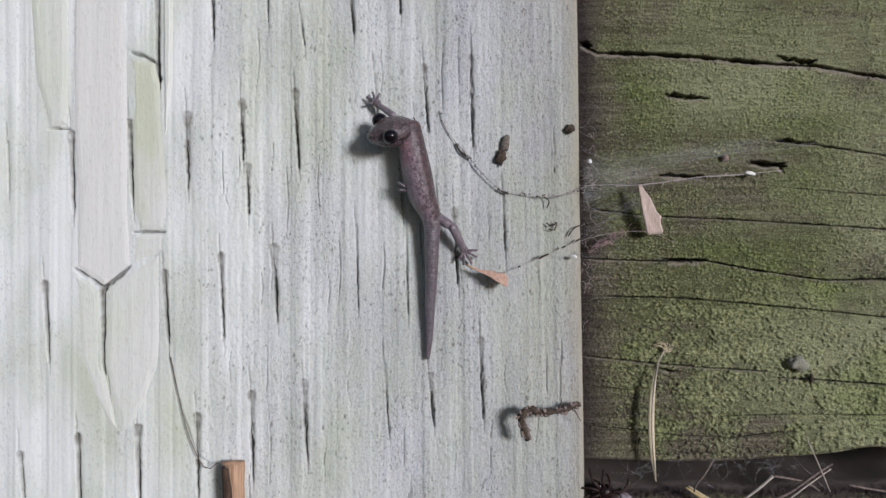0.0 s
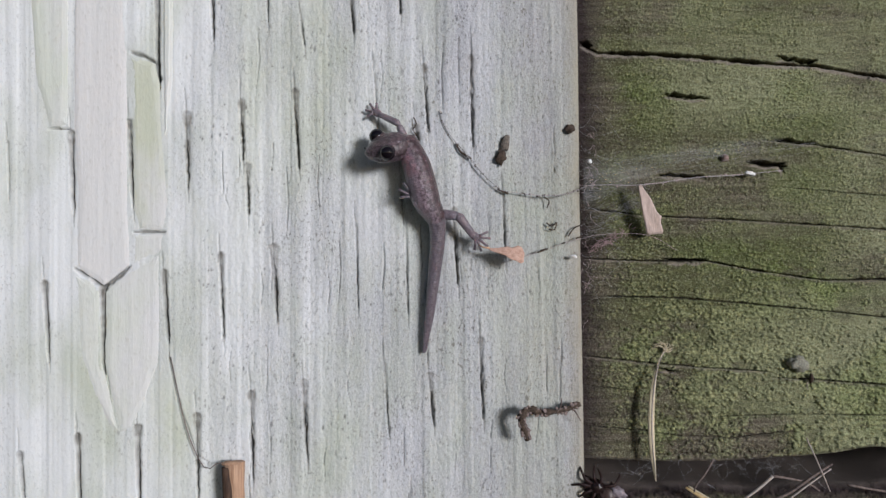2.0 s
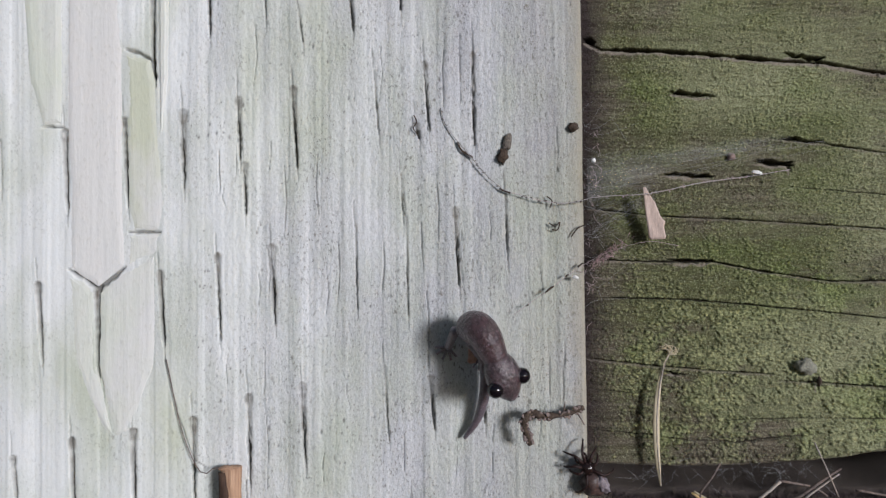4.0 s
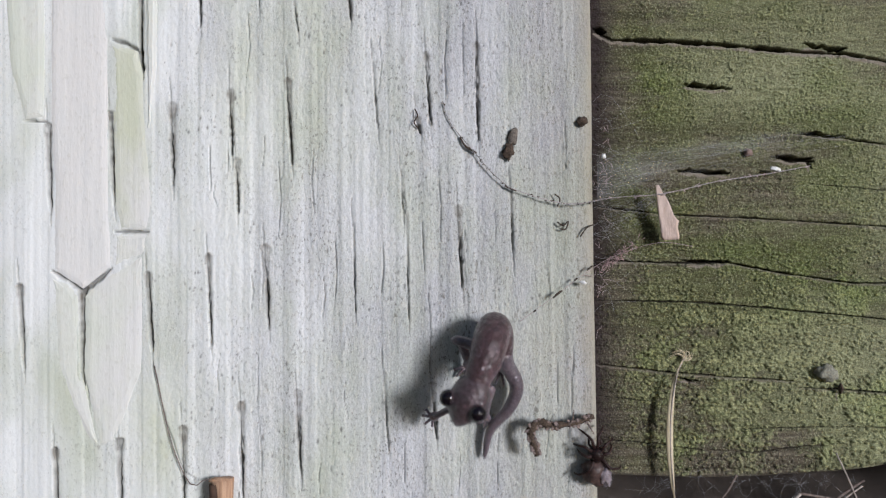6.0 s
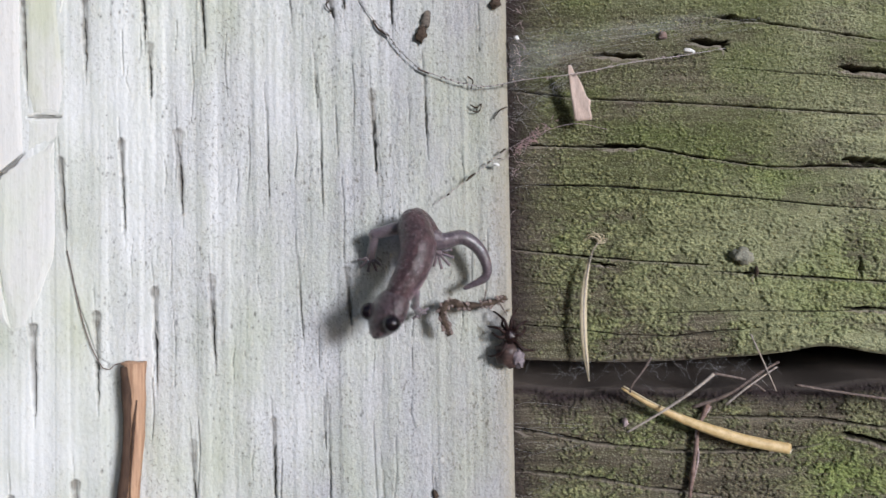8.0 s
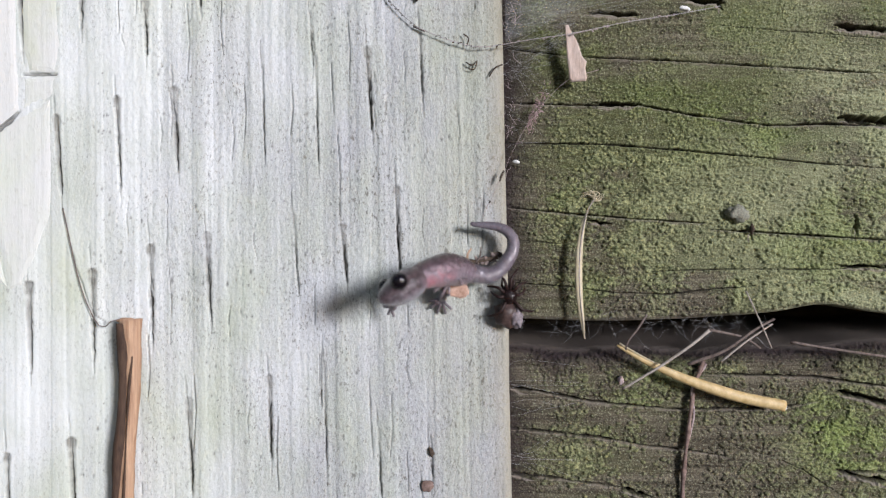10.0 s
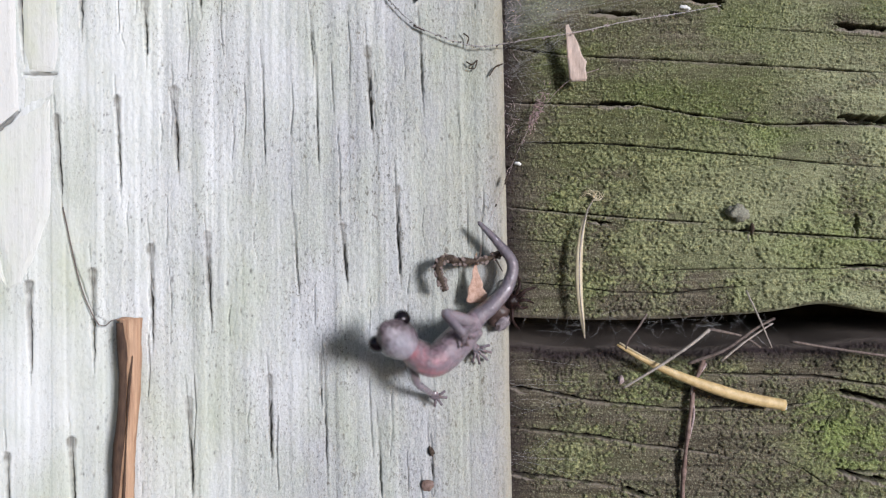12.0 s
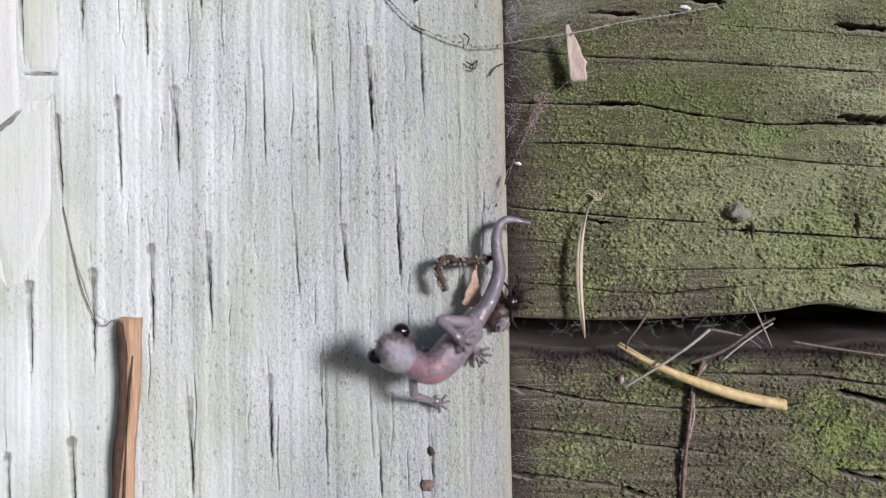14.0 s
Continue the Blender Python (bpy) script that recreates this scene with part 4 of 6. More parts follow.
posture(3.8, (0.26, 0.85, 0.36), (0.15, 0.83, 0.47),
        [(11.75, -22.91, 9.05), (8.58, -16.8, 9.45), (6.87, -13.96, 9.3), (5.35, -12.63, 8.15), (3.9, -12.95, 5.85), (5.95, -16.14, 4.05), (6.99, -20.62, 3.17), (6.47, -25.42, 2.42), (5.23, -29.15, 1.74), (3.4, -31.66, 1.2)],
        hind_right=[(2.68, -13.56, 4.7), (1.35, -13.09, 4.7), (0.41, -15.44, 2.7), (-0.7, -17.95, 1)])
posture(4.6, (0.14, 0.85, 0.39), (0.1, 0.87, 0.43),
        [(8.74, -24.29, 10.45), (7.41, -18.33, 10.05), (6.9, -15.42, 9.7), (6.5, -13.4, 8.35), (6.32, -12.61, 5.65), (7.72, -16.21, 3.45), (8.41, -21.06, 2.73), (8.05, -26.56, 2.18), (7.22, -30.59, 1.66), (6.09, -34.16, 1.2)],
        hind_right=[(4.22, -14.51, 4.3), (3.03, -15.34, 4.3), (2.52, -17.31, 2.3), (1.8, -19.28, 1)])
posture(5.3, (0.05, 0.85, 0.4), (0.05, 0.9, 0.4),
        [(6.47, -25.33, 11.5), (6.54, -19.47, 10.5), (6.92, -16.5, 10), (7.37, -13.98, 8.5), (8.13, -12.34, 5.5), (9.05, -16.27, 3), (9.47, -21.39, 2.4), (9.23, -27.42, 2), (8.71, -31.66, 1.6), (8.1, -36.03, 1.2)],
        fore_right=[(4.72, -21.17, 8), (3.08, -24.01, 5), (2.25, -26.11, 2.5), (1.18, -27.39, 1)],
        fore_left=[(8.71, -21.37, 7), (6.92, -25.79, 5), (6.91, -27.94, 2.5), (7.01, -30.45, 1)],
        hind_right=[(5.36, -15.22, 4), (4.28, -17.02, 4), (4.1, -18.71, 2), (3.68, -20.27, 1)])
posture(5.5, (-0.1, 0.85, 0.45), (0, 0.9, 0.4),
        [(4.37, -25.55, 11.5), (5.86, -19.19, 10.5), (6.58, -16.13, 10), (7.11, -13.77, 8.5), (7.95, -12.22, 5.5), (8.87, -16.59, 3), (9.74, -21.89, 2.4), (9.6, -27.02, 2), (8.81, -31.71, 1.6), (7.18, -35.8, 1.2)],
        fore_right=[(4.15, -20.98, 7), (1.75, -23.54, 4.5), (0.25, -25.92, 2), (0.16, -28.05, 0.8)],
        fore_left=[(7.83, -21.42, 7), (6.38, -26.11, 5), (6.72, -28.26, 2.5), (7.19, -30.5, 1)],
        hind_right=[(4.64, -14.37, 4), (2.5, -13.99, 3.5), (3.27, -17.39, 2), (2.94, -19.4, 1)])
posture(6, (-0.3, 0.85, 0.35), (0, 0.9, 0.4),
        [(1.21, -26.37, 11.5), (4.62, -19.42, 10.5), (5.93, -16.36, 10), (6.71, -14, 8.5), (7.8, -12.36, 5.5), (9.27, -17.58, 4), (11.25, -21.7, 3.2), (10.21, -25.46, 2.6), (7.17, -29.32, 1.8), (6.28, -33.54, 1.2)],
        fore_right=[(3.04, -21.65, 7), (0.88, -24.92, 5), (-1.36, -26.31, 4), (-3.46, -27.19, 3)],
        fore_left=[(6.81, -21.65, 7), (6.41, -24.29, 5), (6.39, -26.67, 2.5), (6.67, -28.6, 1)],
        hind_right=[(4.67, -15.23, 4), (2.44, -14.67, 3.5), (3.49, -18.08, 2), (3.15, -20.09, 1)])
posture(6.2, (-0.6, 0.72, 0.3), (0, 0.9, 0.4),
        [(0.83, -26.63, 11.5), (4.49, -20.11, 10.5), (6.13, -17.05, 10), (6.92, -14.52, 8.5), (7.66, -12.7, 5.5), (9.57, -16.05, 5), (11.28, -15.58, 6.5), (12.34, -16.06, 8), (12.5, -17.04, 9.5), (11.87, -18.07, 10.5)],
        fore_right=[(3.08, -22.34, 7), (0.92, -24.98, 5), (-0.87, -26.78, 3), (-2.26, -28.24, 1.5)],
        fore_left=[(6.67, -22.34, 7), (6.39, -24.49, 6), (6.3, -25.8, 4.5), (6.03, -27.24, 3)],
        hind_right=[(4.35, -15.29, 4), (2.38, -14.91, 3.5), (3.34, -18.03, 2), (3, -20.32, 1)])
posture(6.3, (-0.6, 0.72, 0.3), (0, 0.9, 0.4),
        [(0.87, -26.91, 11.5), (4.62, -20.55, 10.5), (6.34, -17.49, 10), (7.13, -14.7, 8.5), (7.53, -12.77, 5.5), (10.33, -16.22, 5), (12.82, -16.45, 6.5), (14.73, -15.74, 8.5), (16.57, -14.87, 10.5), (18.15, -14.11, 12.5)],
        fore_right=[(3.12, -22.95, 7), (0.96, -25.32, 5), (-0.65, -27.21, 3), (-1.94, -28.66, 1.5)],
        fore_left=[(6.54, -22.95, 7), (6.34, -25.01, 6), (6.25, -26.32, 4.5), (5.98, -27.66, 3)],
        hind_right=[(4.21, -15.63, 4), (2.43, -15.16, 3.5), (3.38, -18.46, 2), (3.05, -20.65, 1)])
posture(6.5, (-0.72, 0.65, 0.3), (0.05, 0.9, 0.4),
        [(0.83, -27.81, 11.5), (4.91, -21.45, 10.5), (6.81, -18.47, 10), (7.78, -15.41, 8.5), (6.94, -13.1, 5.5), (10.45, -16.18, 5), (13.89, -15.88, 6), (17.1, -14.26, 8), (19.66, -11.96, 10.5), (22.07, -9.42, 13)],
        fore_right=[(2.81, -23.82, 7), (2.11, -25.87, 5), (1.88, -26.98, 3), (1.37, -27.72, 1.5)],
        fore_left=[(6.84, -22.94, 7), (6.82, -25.69, 6), (6.56, -27.26, 4.5), (6.11, -28.68, 3)],
        hind_right=[(4.25, -16.3, 4), (2.92, -15.46, 3.5), (3.51, -18.56, 2), (3.17, -20.82, 1)])
posture(6.8, (-0.72, 0.65, 0.3), (0.05, 0.9, 0.4),
        [(0.11, -28.37, 11.5), (4.34, -21.97, 10.5), (6.24, -18.63, 10), (7.19, -15.6, 8.5), (7.03, -13.16, 5.5), (10, -16.58, 5), (13.68, -16.71, 5.5), (17.6, -17.56, 6), (21.04, -19.27, 6.5), (24.45, -21.4, 7)],
        fore_right=[(2.12, -24.03, 7), (1.39, -26, 5), (1.22, -27.02, 3), (0.79, -27.71, 1.5)],
        fore_left=[(5.62, -23.59, 7), (5.93, -26.22, 6), (5.92, -27.82, 4.5), (5.73, -29.46, 3)],
        hind_right=[(3.97, -16.39, 4), (2.45, -15.53, 3.5), (2.84, -18.57, 2), (2.31, -20.79, 1)])
posture(7, (-0.72, 0.65, 0.3), (0.05, 0.9, 0.4),
        [(-0.02, -29.14, 11.5), (4.04, -23.05, 10.5), (6.27, -19.71, 10), (7.55, -16.3, 8.5), (7.74, -13.44, 5.5), (10.27, -17.02, 5), (14.01, -17.11, 5), (17.76, -18.72, 5), (21.15, -21.39, 5), (24.28, -25.02, 4.5)],
        fore_right=[(2.39, -24.96, 7), (1.39, -26.71, 5), (1.03, -27.87, 3), (0.68, -28.62, 1.5)],
        fore_left=[(5.54, -24.96, 7), (5.94, -27.3, 6), (6.1, -28.61, 4.5), (6.08, -30.13, 3)],
        hind_right=[(4.05, -16.81, 4), (2.44, -15.93, 3.5), (2.27, -19.21, 2), (1.54, -21.14, 1)])
posture(7.5, (-0.65, 0.7, 0.3), (0.05, 0.9, 0.4),
        [(1.7, -30.46, 11.5), (5.02, -24.34, 10.5), (6.88, -20.72, 10), (8.08, -17.34, 8.5), (7.92, -14.08, 5.5), (11.04, -17.18, 5), (14.86, -17, 5), (18.18, -18.79, 4.8), (20.25, -22.01, 4.6), (21.8, -25.87, 4.4)],
        fore_right=[(3.11, -26.08, 7), (2.18, -27.29, 5), (1.73, -28.36, 3), (1.21, -29.03, 1.5)],
        fore_left=[(6.6, -26.08, 7), (7.57, -27.05, 6), (8.28, -27.82, 4.5), (9.2, -28.7, 3)],
        hind_right=[(4.81, -15.58, 5), (1.82, -14.32, 4), (-1.2, -16.47, 2), (-2.96, -19.98, 0.8)])
posture(8, (-0.55, 0.75, 0.3), (0.05, 0.9, 0.4),
        [(3.58, -31.68, 11.5), (6.94, -25.72, 10.5), (8.86, -22.35, 10), (9.83, -18.61, 8.5), (9.28, -14.79, 5.5), (12.91, -17.71, 5), (16.82, -17.26, 5), (19.68, -19.66, 4.8), (20.42, -23.25, 4.4), (17.03, -25.33, 4)],
        fore_right=[(4.97, -27.69, 7), (3.96, -28.62, 5), (3.42, -29.2, 3), (2.66, -29.49, 1.5)],
        fore_left=[(8.73, -27.25, 7), (9.3, -28.12, 6), (9.6, -28.69, 4.5), (10, -29.37, 3)],
        hind_right=[(6.15, -15.84, 5), (2.84, -16.62, 4), (2.14, -19.5, 2.4), (1.42, -22.46, 0.8)])
posture(8.2, (-0.55, 0.75, 0.3), (0.05, 0.9, 0.4),
        [(3.8, -31.91, 11.5), (7.25, -25.6, 10.5), (9.34, -22.23, 10), (10.3, -18.65, 8.5), (9.65, -15.35, 5.5), (13.28, -17.73, 5), (17.11, -17.2, 5), (20.06, -19.51, 4.8), (20.61, -23.27, 4.4), (17.22, -25.53, 4)],
        fore_right=[(5.26, -27.81, 7), (4.34, -28.56, 5), (3.7, -29.13, 3), (3.02, -29.5, 1.5)],
        fore_left=[(8.93, -27.2, 7), (9.59, -27.98, 6), (9.79, -28.63, 4.5), (10.09, -29.39, 3)],
        hind_right=[(6.43, -15.68, 5), (2.76, -16.1, 4), (-0.41, -17.5, 2.4), (-2.84, -19.51, 0.8)])
posture(8.7, (-0.5, 0.75, 0.4), (0.1, 0.7, 0.6),
        [(4.32, -32.15, 13.94), (8.14, -26.8, 11.72), (10.45, -24.14, 10), (11.78, -21.47, 8.17), (11.87, -18.97, 5.39), (15.44, -20.74, 4.87), (18.98, -19.73, 4.82), (21.38, -20.79, 4.62), (21.33, -23.12, 4.22), (17.69, -24.69, 3.87)],
        fore_right=[(6.53, -28.91, 7.88), (4.53, -30.14, 5.66), (2.61, -31.27, 3.44), (1.29, -32.22, 1.83)],
        hind_right=[(9.07, -19.54, 4.78), (5.92, -20.08, 3.78), (3.25, -21.49, 2.31), (1.26, -23.48, 0.84)])
posture(9.25, (-0.45, 0.35, 0.8), (0.15, 0.25, 0.9),
        [(4.99, -32.47, 16.5), (9.27, -28.34, 13), (11.86, -26.56, 10), (13.65, -25.06, 7.75), (14.69, -23.59, 5.25), (18.18, -24.57, 4.7), (21.35, -22.96, 4.6), (23.06, -22.42, 4.4), (22.24, -22.94, 4), (18.29, -23.62, 3.7)],
        fore_right=[(8.14, -30.3, 9), (6.29, -31.78, 6.5), (4.28, -32.97, 4), (2.9, -33.91, 2.25)],
        hind_right=[(12.43, -24.46, 4.5), (9.94, -25.15, 3.5), (7.9, -26.57, 2.2), (6.47, -28.54, 0.9)])
posture(9.8, (-0.3, 0, 0.9), (0.15, -0.25, 0.9),
        [(5.65, -32.78, 16.06), (10.4, -29.87, 12.28), (13.27, -28.98, 10), (15.53, -28.64, 7.33), (17.51, -28.2, 5.11), (20.92, -28.4, 4.53), (23.73, -26.19, 4.38), (24.75, -24.04, 4.18), (23.14, -22.76, 3.78), (18.89, -22.55, 3.53)],
        fore_right=[(9.75, -31.69, 10.12), (8.06, -33.42, 7.34), (5.95, -34.67, 4.56), (4.51, -35.59, 2.67)],
        hind_right=[(15.79, -29.37, 4.22), (13.95, -30.22, 3.22), (12.56, -31.65, 2.09), (11.68, -33.6, 0.96)])
posture(10.3, (-0.2, -0.35, 0.9), (0.15, -0.65, 0.75),
        [(6.17, -33.03, 13.5), (11.29, -31.07, 11.5), (14.38, -30.89, 10), (17.01, -31.46, 7), (19.73, -31.83, 5), (23.07, -31.41, 4.4), (25.6, -28.73, 4.2), (26.07, -25.32, 4), (23.86, -22.61, 3.6), (19.36, -21.7, 3.4)],
        fore_right=[(11.02, -32.78, 11), (9.45, -34.7, 8), (7.27, -36.01, 5), (5.78, -36.92, 3)],
        hind_right=[(18.43, -33.23, 4), (17.11, -34.2, 3), (16.22, -35.64, 2), (15.78, -37.57, 1)],
        hind_left=[(19.68, -30.89, 6), (17.43, -28.65, 7.5), (16.75, -31.29, 7), (16.17, -34.94, 5)])
posture(10.5, (-0.4, -0.62, 0.65), (0.15, -0.65, 0.75),
        [(4.76, -33.95, 14.6), (8.69, -36.63, 9.6), (13.96, -34.97, 10), (17.01, -34.35, 7), (19.99, -33.16, 5), (22.89, -30.52, 4.4), (24.25, -27.12, 4.2), (23.28, -23.79, 4), (21.33, -22.43, 3.6), (18.45, -22.34, 3.4)],
        fore_right=[(8.24, -36.98, 11), (6.85, -40.33, 8), (7.02, -44.46, 4), (8.85, -49.11, 1)],
        fore_left=[(11.38, -39.77, 9), (12.18, -35.3, 6), (13.49, -34.16, 3.5), (14.67, -33.41, 1.2)],
        hind_right=[(17.98, -35.02, 4), (17.11, -35.83, 3), (16.86, -36.83, 2), (15.78, -39.72, 0.8)],
        hind_left=[(20.7, -30.37, 8), (16.92, -30.27, 10.5), (15.81, -33.96, 11), (16.98, -37.3, 8)])
posture(11, (-0.55, -0.68, 0.48), (0.15, -0.65, 0.75),
        [(5.08, -35.41, 14.6), (8.5, -39.3, 9.4), (12.4, -40.6, 9.5), (16.2, -39.4, 7.5), (19.4, -37.3, 5.5), (22.2, -35.2, 5), (24.8, -31, 4.2), (23.9, -26.4, 4), (21.3, -24.2, 3.6), (18.1, -23.1, 3.4)],
        fore_right=[(9.28, -42.02, 10), (9.57, -44.83, 7), (11.39, -48.25, 3), (14.11, -50.81, 0.8)],
        fore_left=[(11.29, -40.15, 6), (13.03, -41.13, 4), (14.47, -40.42, 2.5), (15.58, -39.85, 1.2)],
        hind_right=[(18.87, -39.07, 4), (18.28, -39.82, 3), (19.23, -40.67, 2), (18.36, -44.06, 0.8)],
        hind_left=[(21.04, -33.84, 8), (15.98, -33.82, 10.5), (18.14, -37.6, 11.5), (18.06, -40.11, 9)])
posture(11.5, (-0.55, -0.68, 0.48), (0.15, -0.65, 0.75),
        [(5.32, -36.3, 14.6), (8.75, -40.24, 9.4), (12.6, -41.9, 9.5), (16.3, -39.9, 7.5), (19.5, -37.2, 5.5), (22.1, -35.1, 5), (24.9, -31.4, 4.2), (24.6, -27, 4), (22.3, -24.5, 3.6), (19.2, -22, 3.4)],
        fore_right=[(10.12, -43.04, 10), (10.44, -46.32, 7), (12.47, -48.88, 3), (15.58, -51.73, 0.8)],
        fore_left=[(11.28, -40.68, 6), (13.03, -41.67, 4), (14.47, -40.97, 2.5), (15.57, -40.41, 1.2)],
        hind_right=[(19.13, -39.51, 4), (19.81, -39.45, 3), (21.2, -38.97, 2.5), (23.16, -40.83, 0.8)],
        hind_left=[(20.26, -34.87, 8), (15.38, -35.18, 10.5), (17.78, -37.88, 12), (18.87, -39.3, 10)])
posture(12, (-0.55, -0.68, 0.48), (0.15, -0.65, 0.75),
        [(5.47, -37.11, 14.6), (8.91, -41.1, 9.4), (12.7, -43, 9.5), (16.4, -40.4, 7.5), (19.3, -37.2, 5.5), (21.9, -35.1, 5), (24.4, -32.2, 4.2), (25.3, -28.5, 4), (22.9, -25, 3.6), (20.3, -22.2, 3.4)],
        fore_right=[(10.11, -43.46, 10), (10.26, -47.02, 7), (12.46, -49.43, 3), (15.57, -51.73, 0.8)],
        fore_left=[(11.28, -41.21, 6), (13.02, -42.21, 4), (14.46, -41.52, 2.5), (15.57, -40.96, 1.2)],
        hind_right=[(18.95, -39.69, 4), (18.45, -41, 3), (19.03, -41.77, 2), (21.86, -44.71, 0.8)],
        hind_left=[(18.43, -35.22, 8), (14.62, -35.77, 10.5), (16.93, -38.32, 12.5), (18.34, -39.24, 10.5)])
posture(12.5, (-0.55, -0.68, 0.48), (0.15, -0.65, 0.75),
        [(5.39, -37.52, 14.6), (8.82, -41.52, 9.4), (12.7, -43.4, 9.5), (16.4, -40.5, 7.5), (19.3, -37.2, 5.5), (21.9, -35, 5), (24.2, -32.2, 4.2), (24.7, -28.2, 4), (22.1, -22.6, 3.6), (23.5, -19.2, 3)],
        fore_right=[(10.11, -43.89, 10), (10.08, -47.89, 7), (12.46, -49.88, 3), (15.93, -51.55, 0.8)],
        fore_left=[(11.27, -41.57, 6), (13.01, -42.57, 4), (14.45, -41.88, 2.5), (15.56, -41.33, 1.2)],
        hind_right=[(18.94, -39.69, 4), (18.26, -41.27, 3), (19.03, -42.13, 2), (22.03, -45.08, 0.8)],
        hind_left=[(18.43, -35.22, 8), (14.1, -36.36, 10.5), (16.59, -39.15, 12.5), (17.99, -40.08, 10.5)])
posture(13, (-0.55, -0.68, 0.48), (0.15, -0.65, 0.75),
        [(5.38, -38.17, 14.6), (8.81, -42.21, 9.4), (12.6, -43.7, 9.5), (16.4, -40.6, 7.5), (19.3, -37.2, 5.5), (21.6, -34.6, 5), (23.6, -30.6, 4.2), (23, -25, 4), (22.9, -21.9, 3.6), (25.4, -20.4, 3)],
        fore_right=[(9.93, -44.57, 10), (9.89, -48.33, 7), (12.63, -50.24, 3), (15.93, -51.73, 0.8)],
        fore_left=[(11.26, -41.92, 6), (13.01, -42.93, 4), (14.45, -42.25, 2.5), (15.55, -41.7, 1.2)],
        hind_right=[(18.93, -39.69, 4), (18.25, -41.45, 3), (19.02, -42.13, 2), (21.94, -45.17, 0.8)],
        hind_left=[(18.42, -35.22, 8), (13.76, -36.53, 10.5), (16.5, -39.23, 12.5), (17.9, -40.17, 10.5)])
posture(14, (-0.55, -0.68, 0.48), (0.15, -0.65, 0.75),
        [(5.29, -38.98, 14.6), (8.71, -43.06, 9.4), (12.6, -44.1, 9.5), (16.4, -40.8, 7.5), (19.3, -37.2, 5.5), (21.5, -34.3, 5), (23.1, -29.7, 4.2), (22.7, -24.3, 4), (24.2, -21.6, 3.6), (28.2, -22, 3)],
        fore_right=[(9.83, -45.16, 10), (9.62, -48.77, 7), (12.8, -50.6, 3), (15.91, -51.92, 0.8)],
        fore_left=[(11.25, -42.27, 6), (12.99, -43.29, 4), (14.43, -42.61, 2.5), (15.54, -42.06, 1.2)],
        hind_right=[(18.92, -39.69, 4), (18.24, -41.63, 3), (19.01, -42.23, 2), (21.83, -45.26, 0.8)],
        hind_left=[(18.41, -35.22, 8), (13.57, -36.7, 10.5), (16.49, -39.23, 12.5), (17.89, -40.17, 10.5)])


def local(p):
    return Vector((p[0], -p[2], p[1])) * MM


def frame_along(at, along, up):
    """A pose at a place (metres), y along a direction and z as near to up as can be."""
    y = along.normalized()
    x = y.cross(up).normalized()
    z = x.cross(y)
    m = Matrix((x, y, z)).transposed().to_4x4()
    m.translation = at
    return m


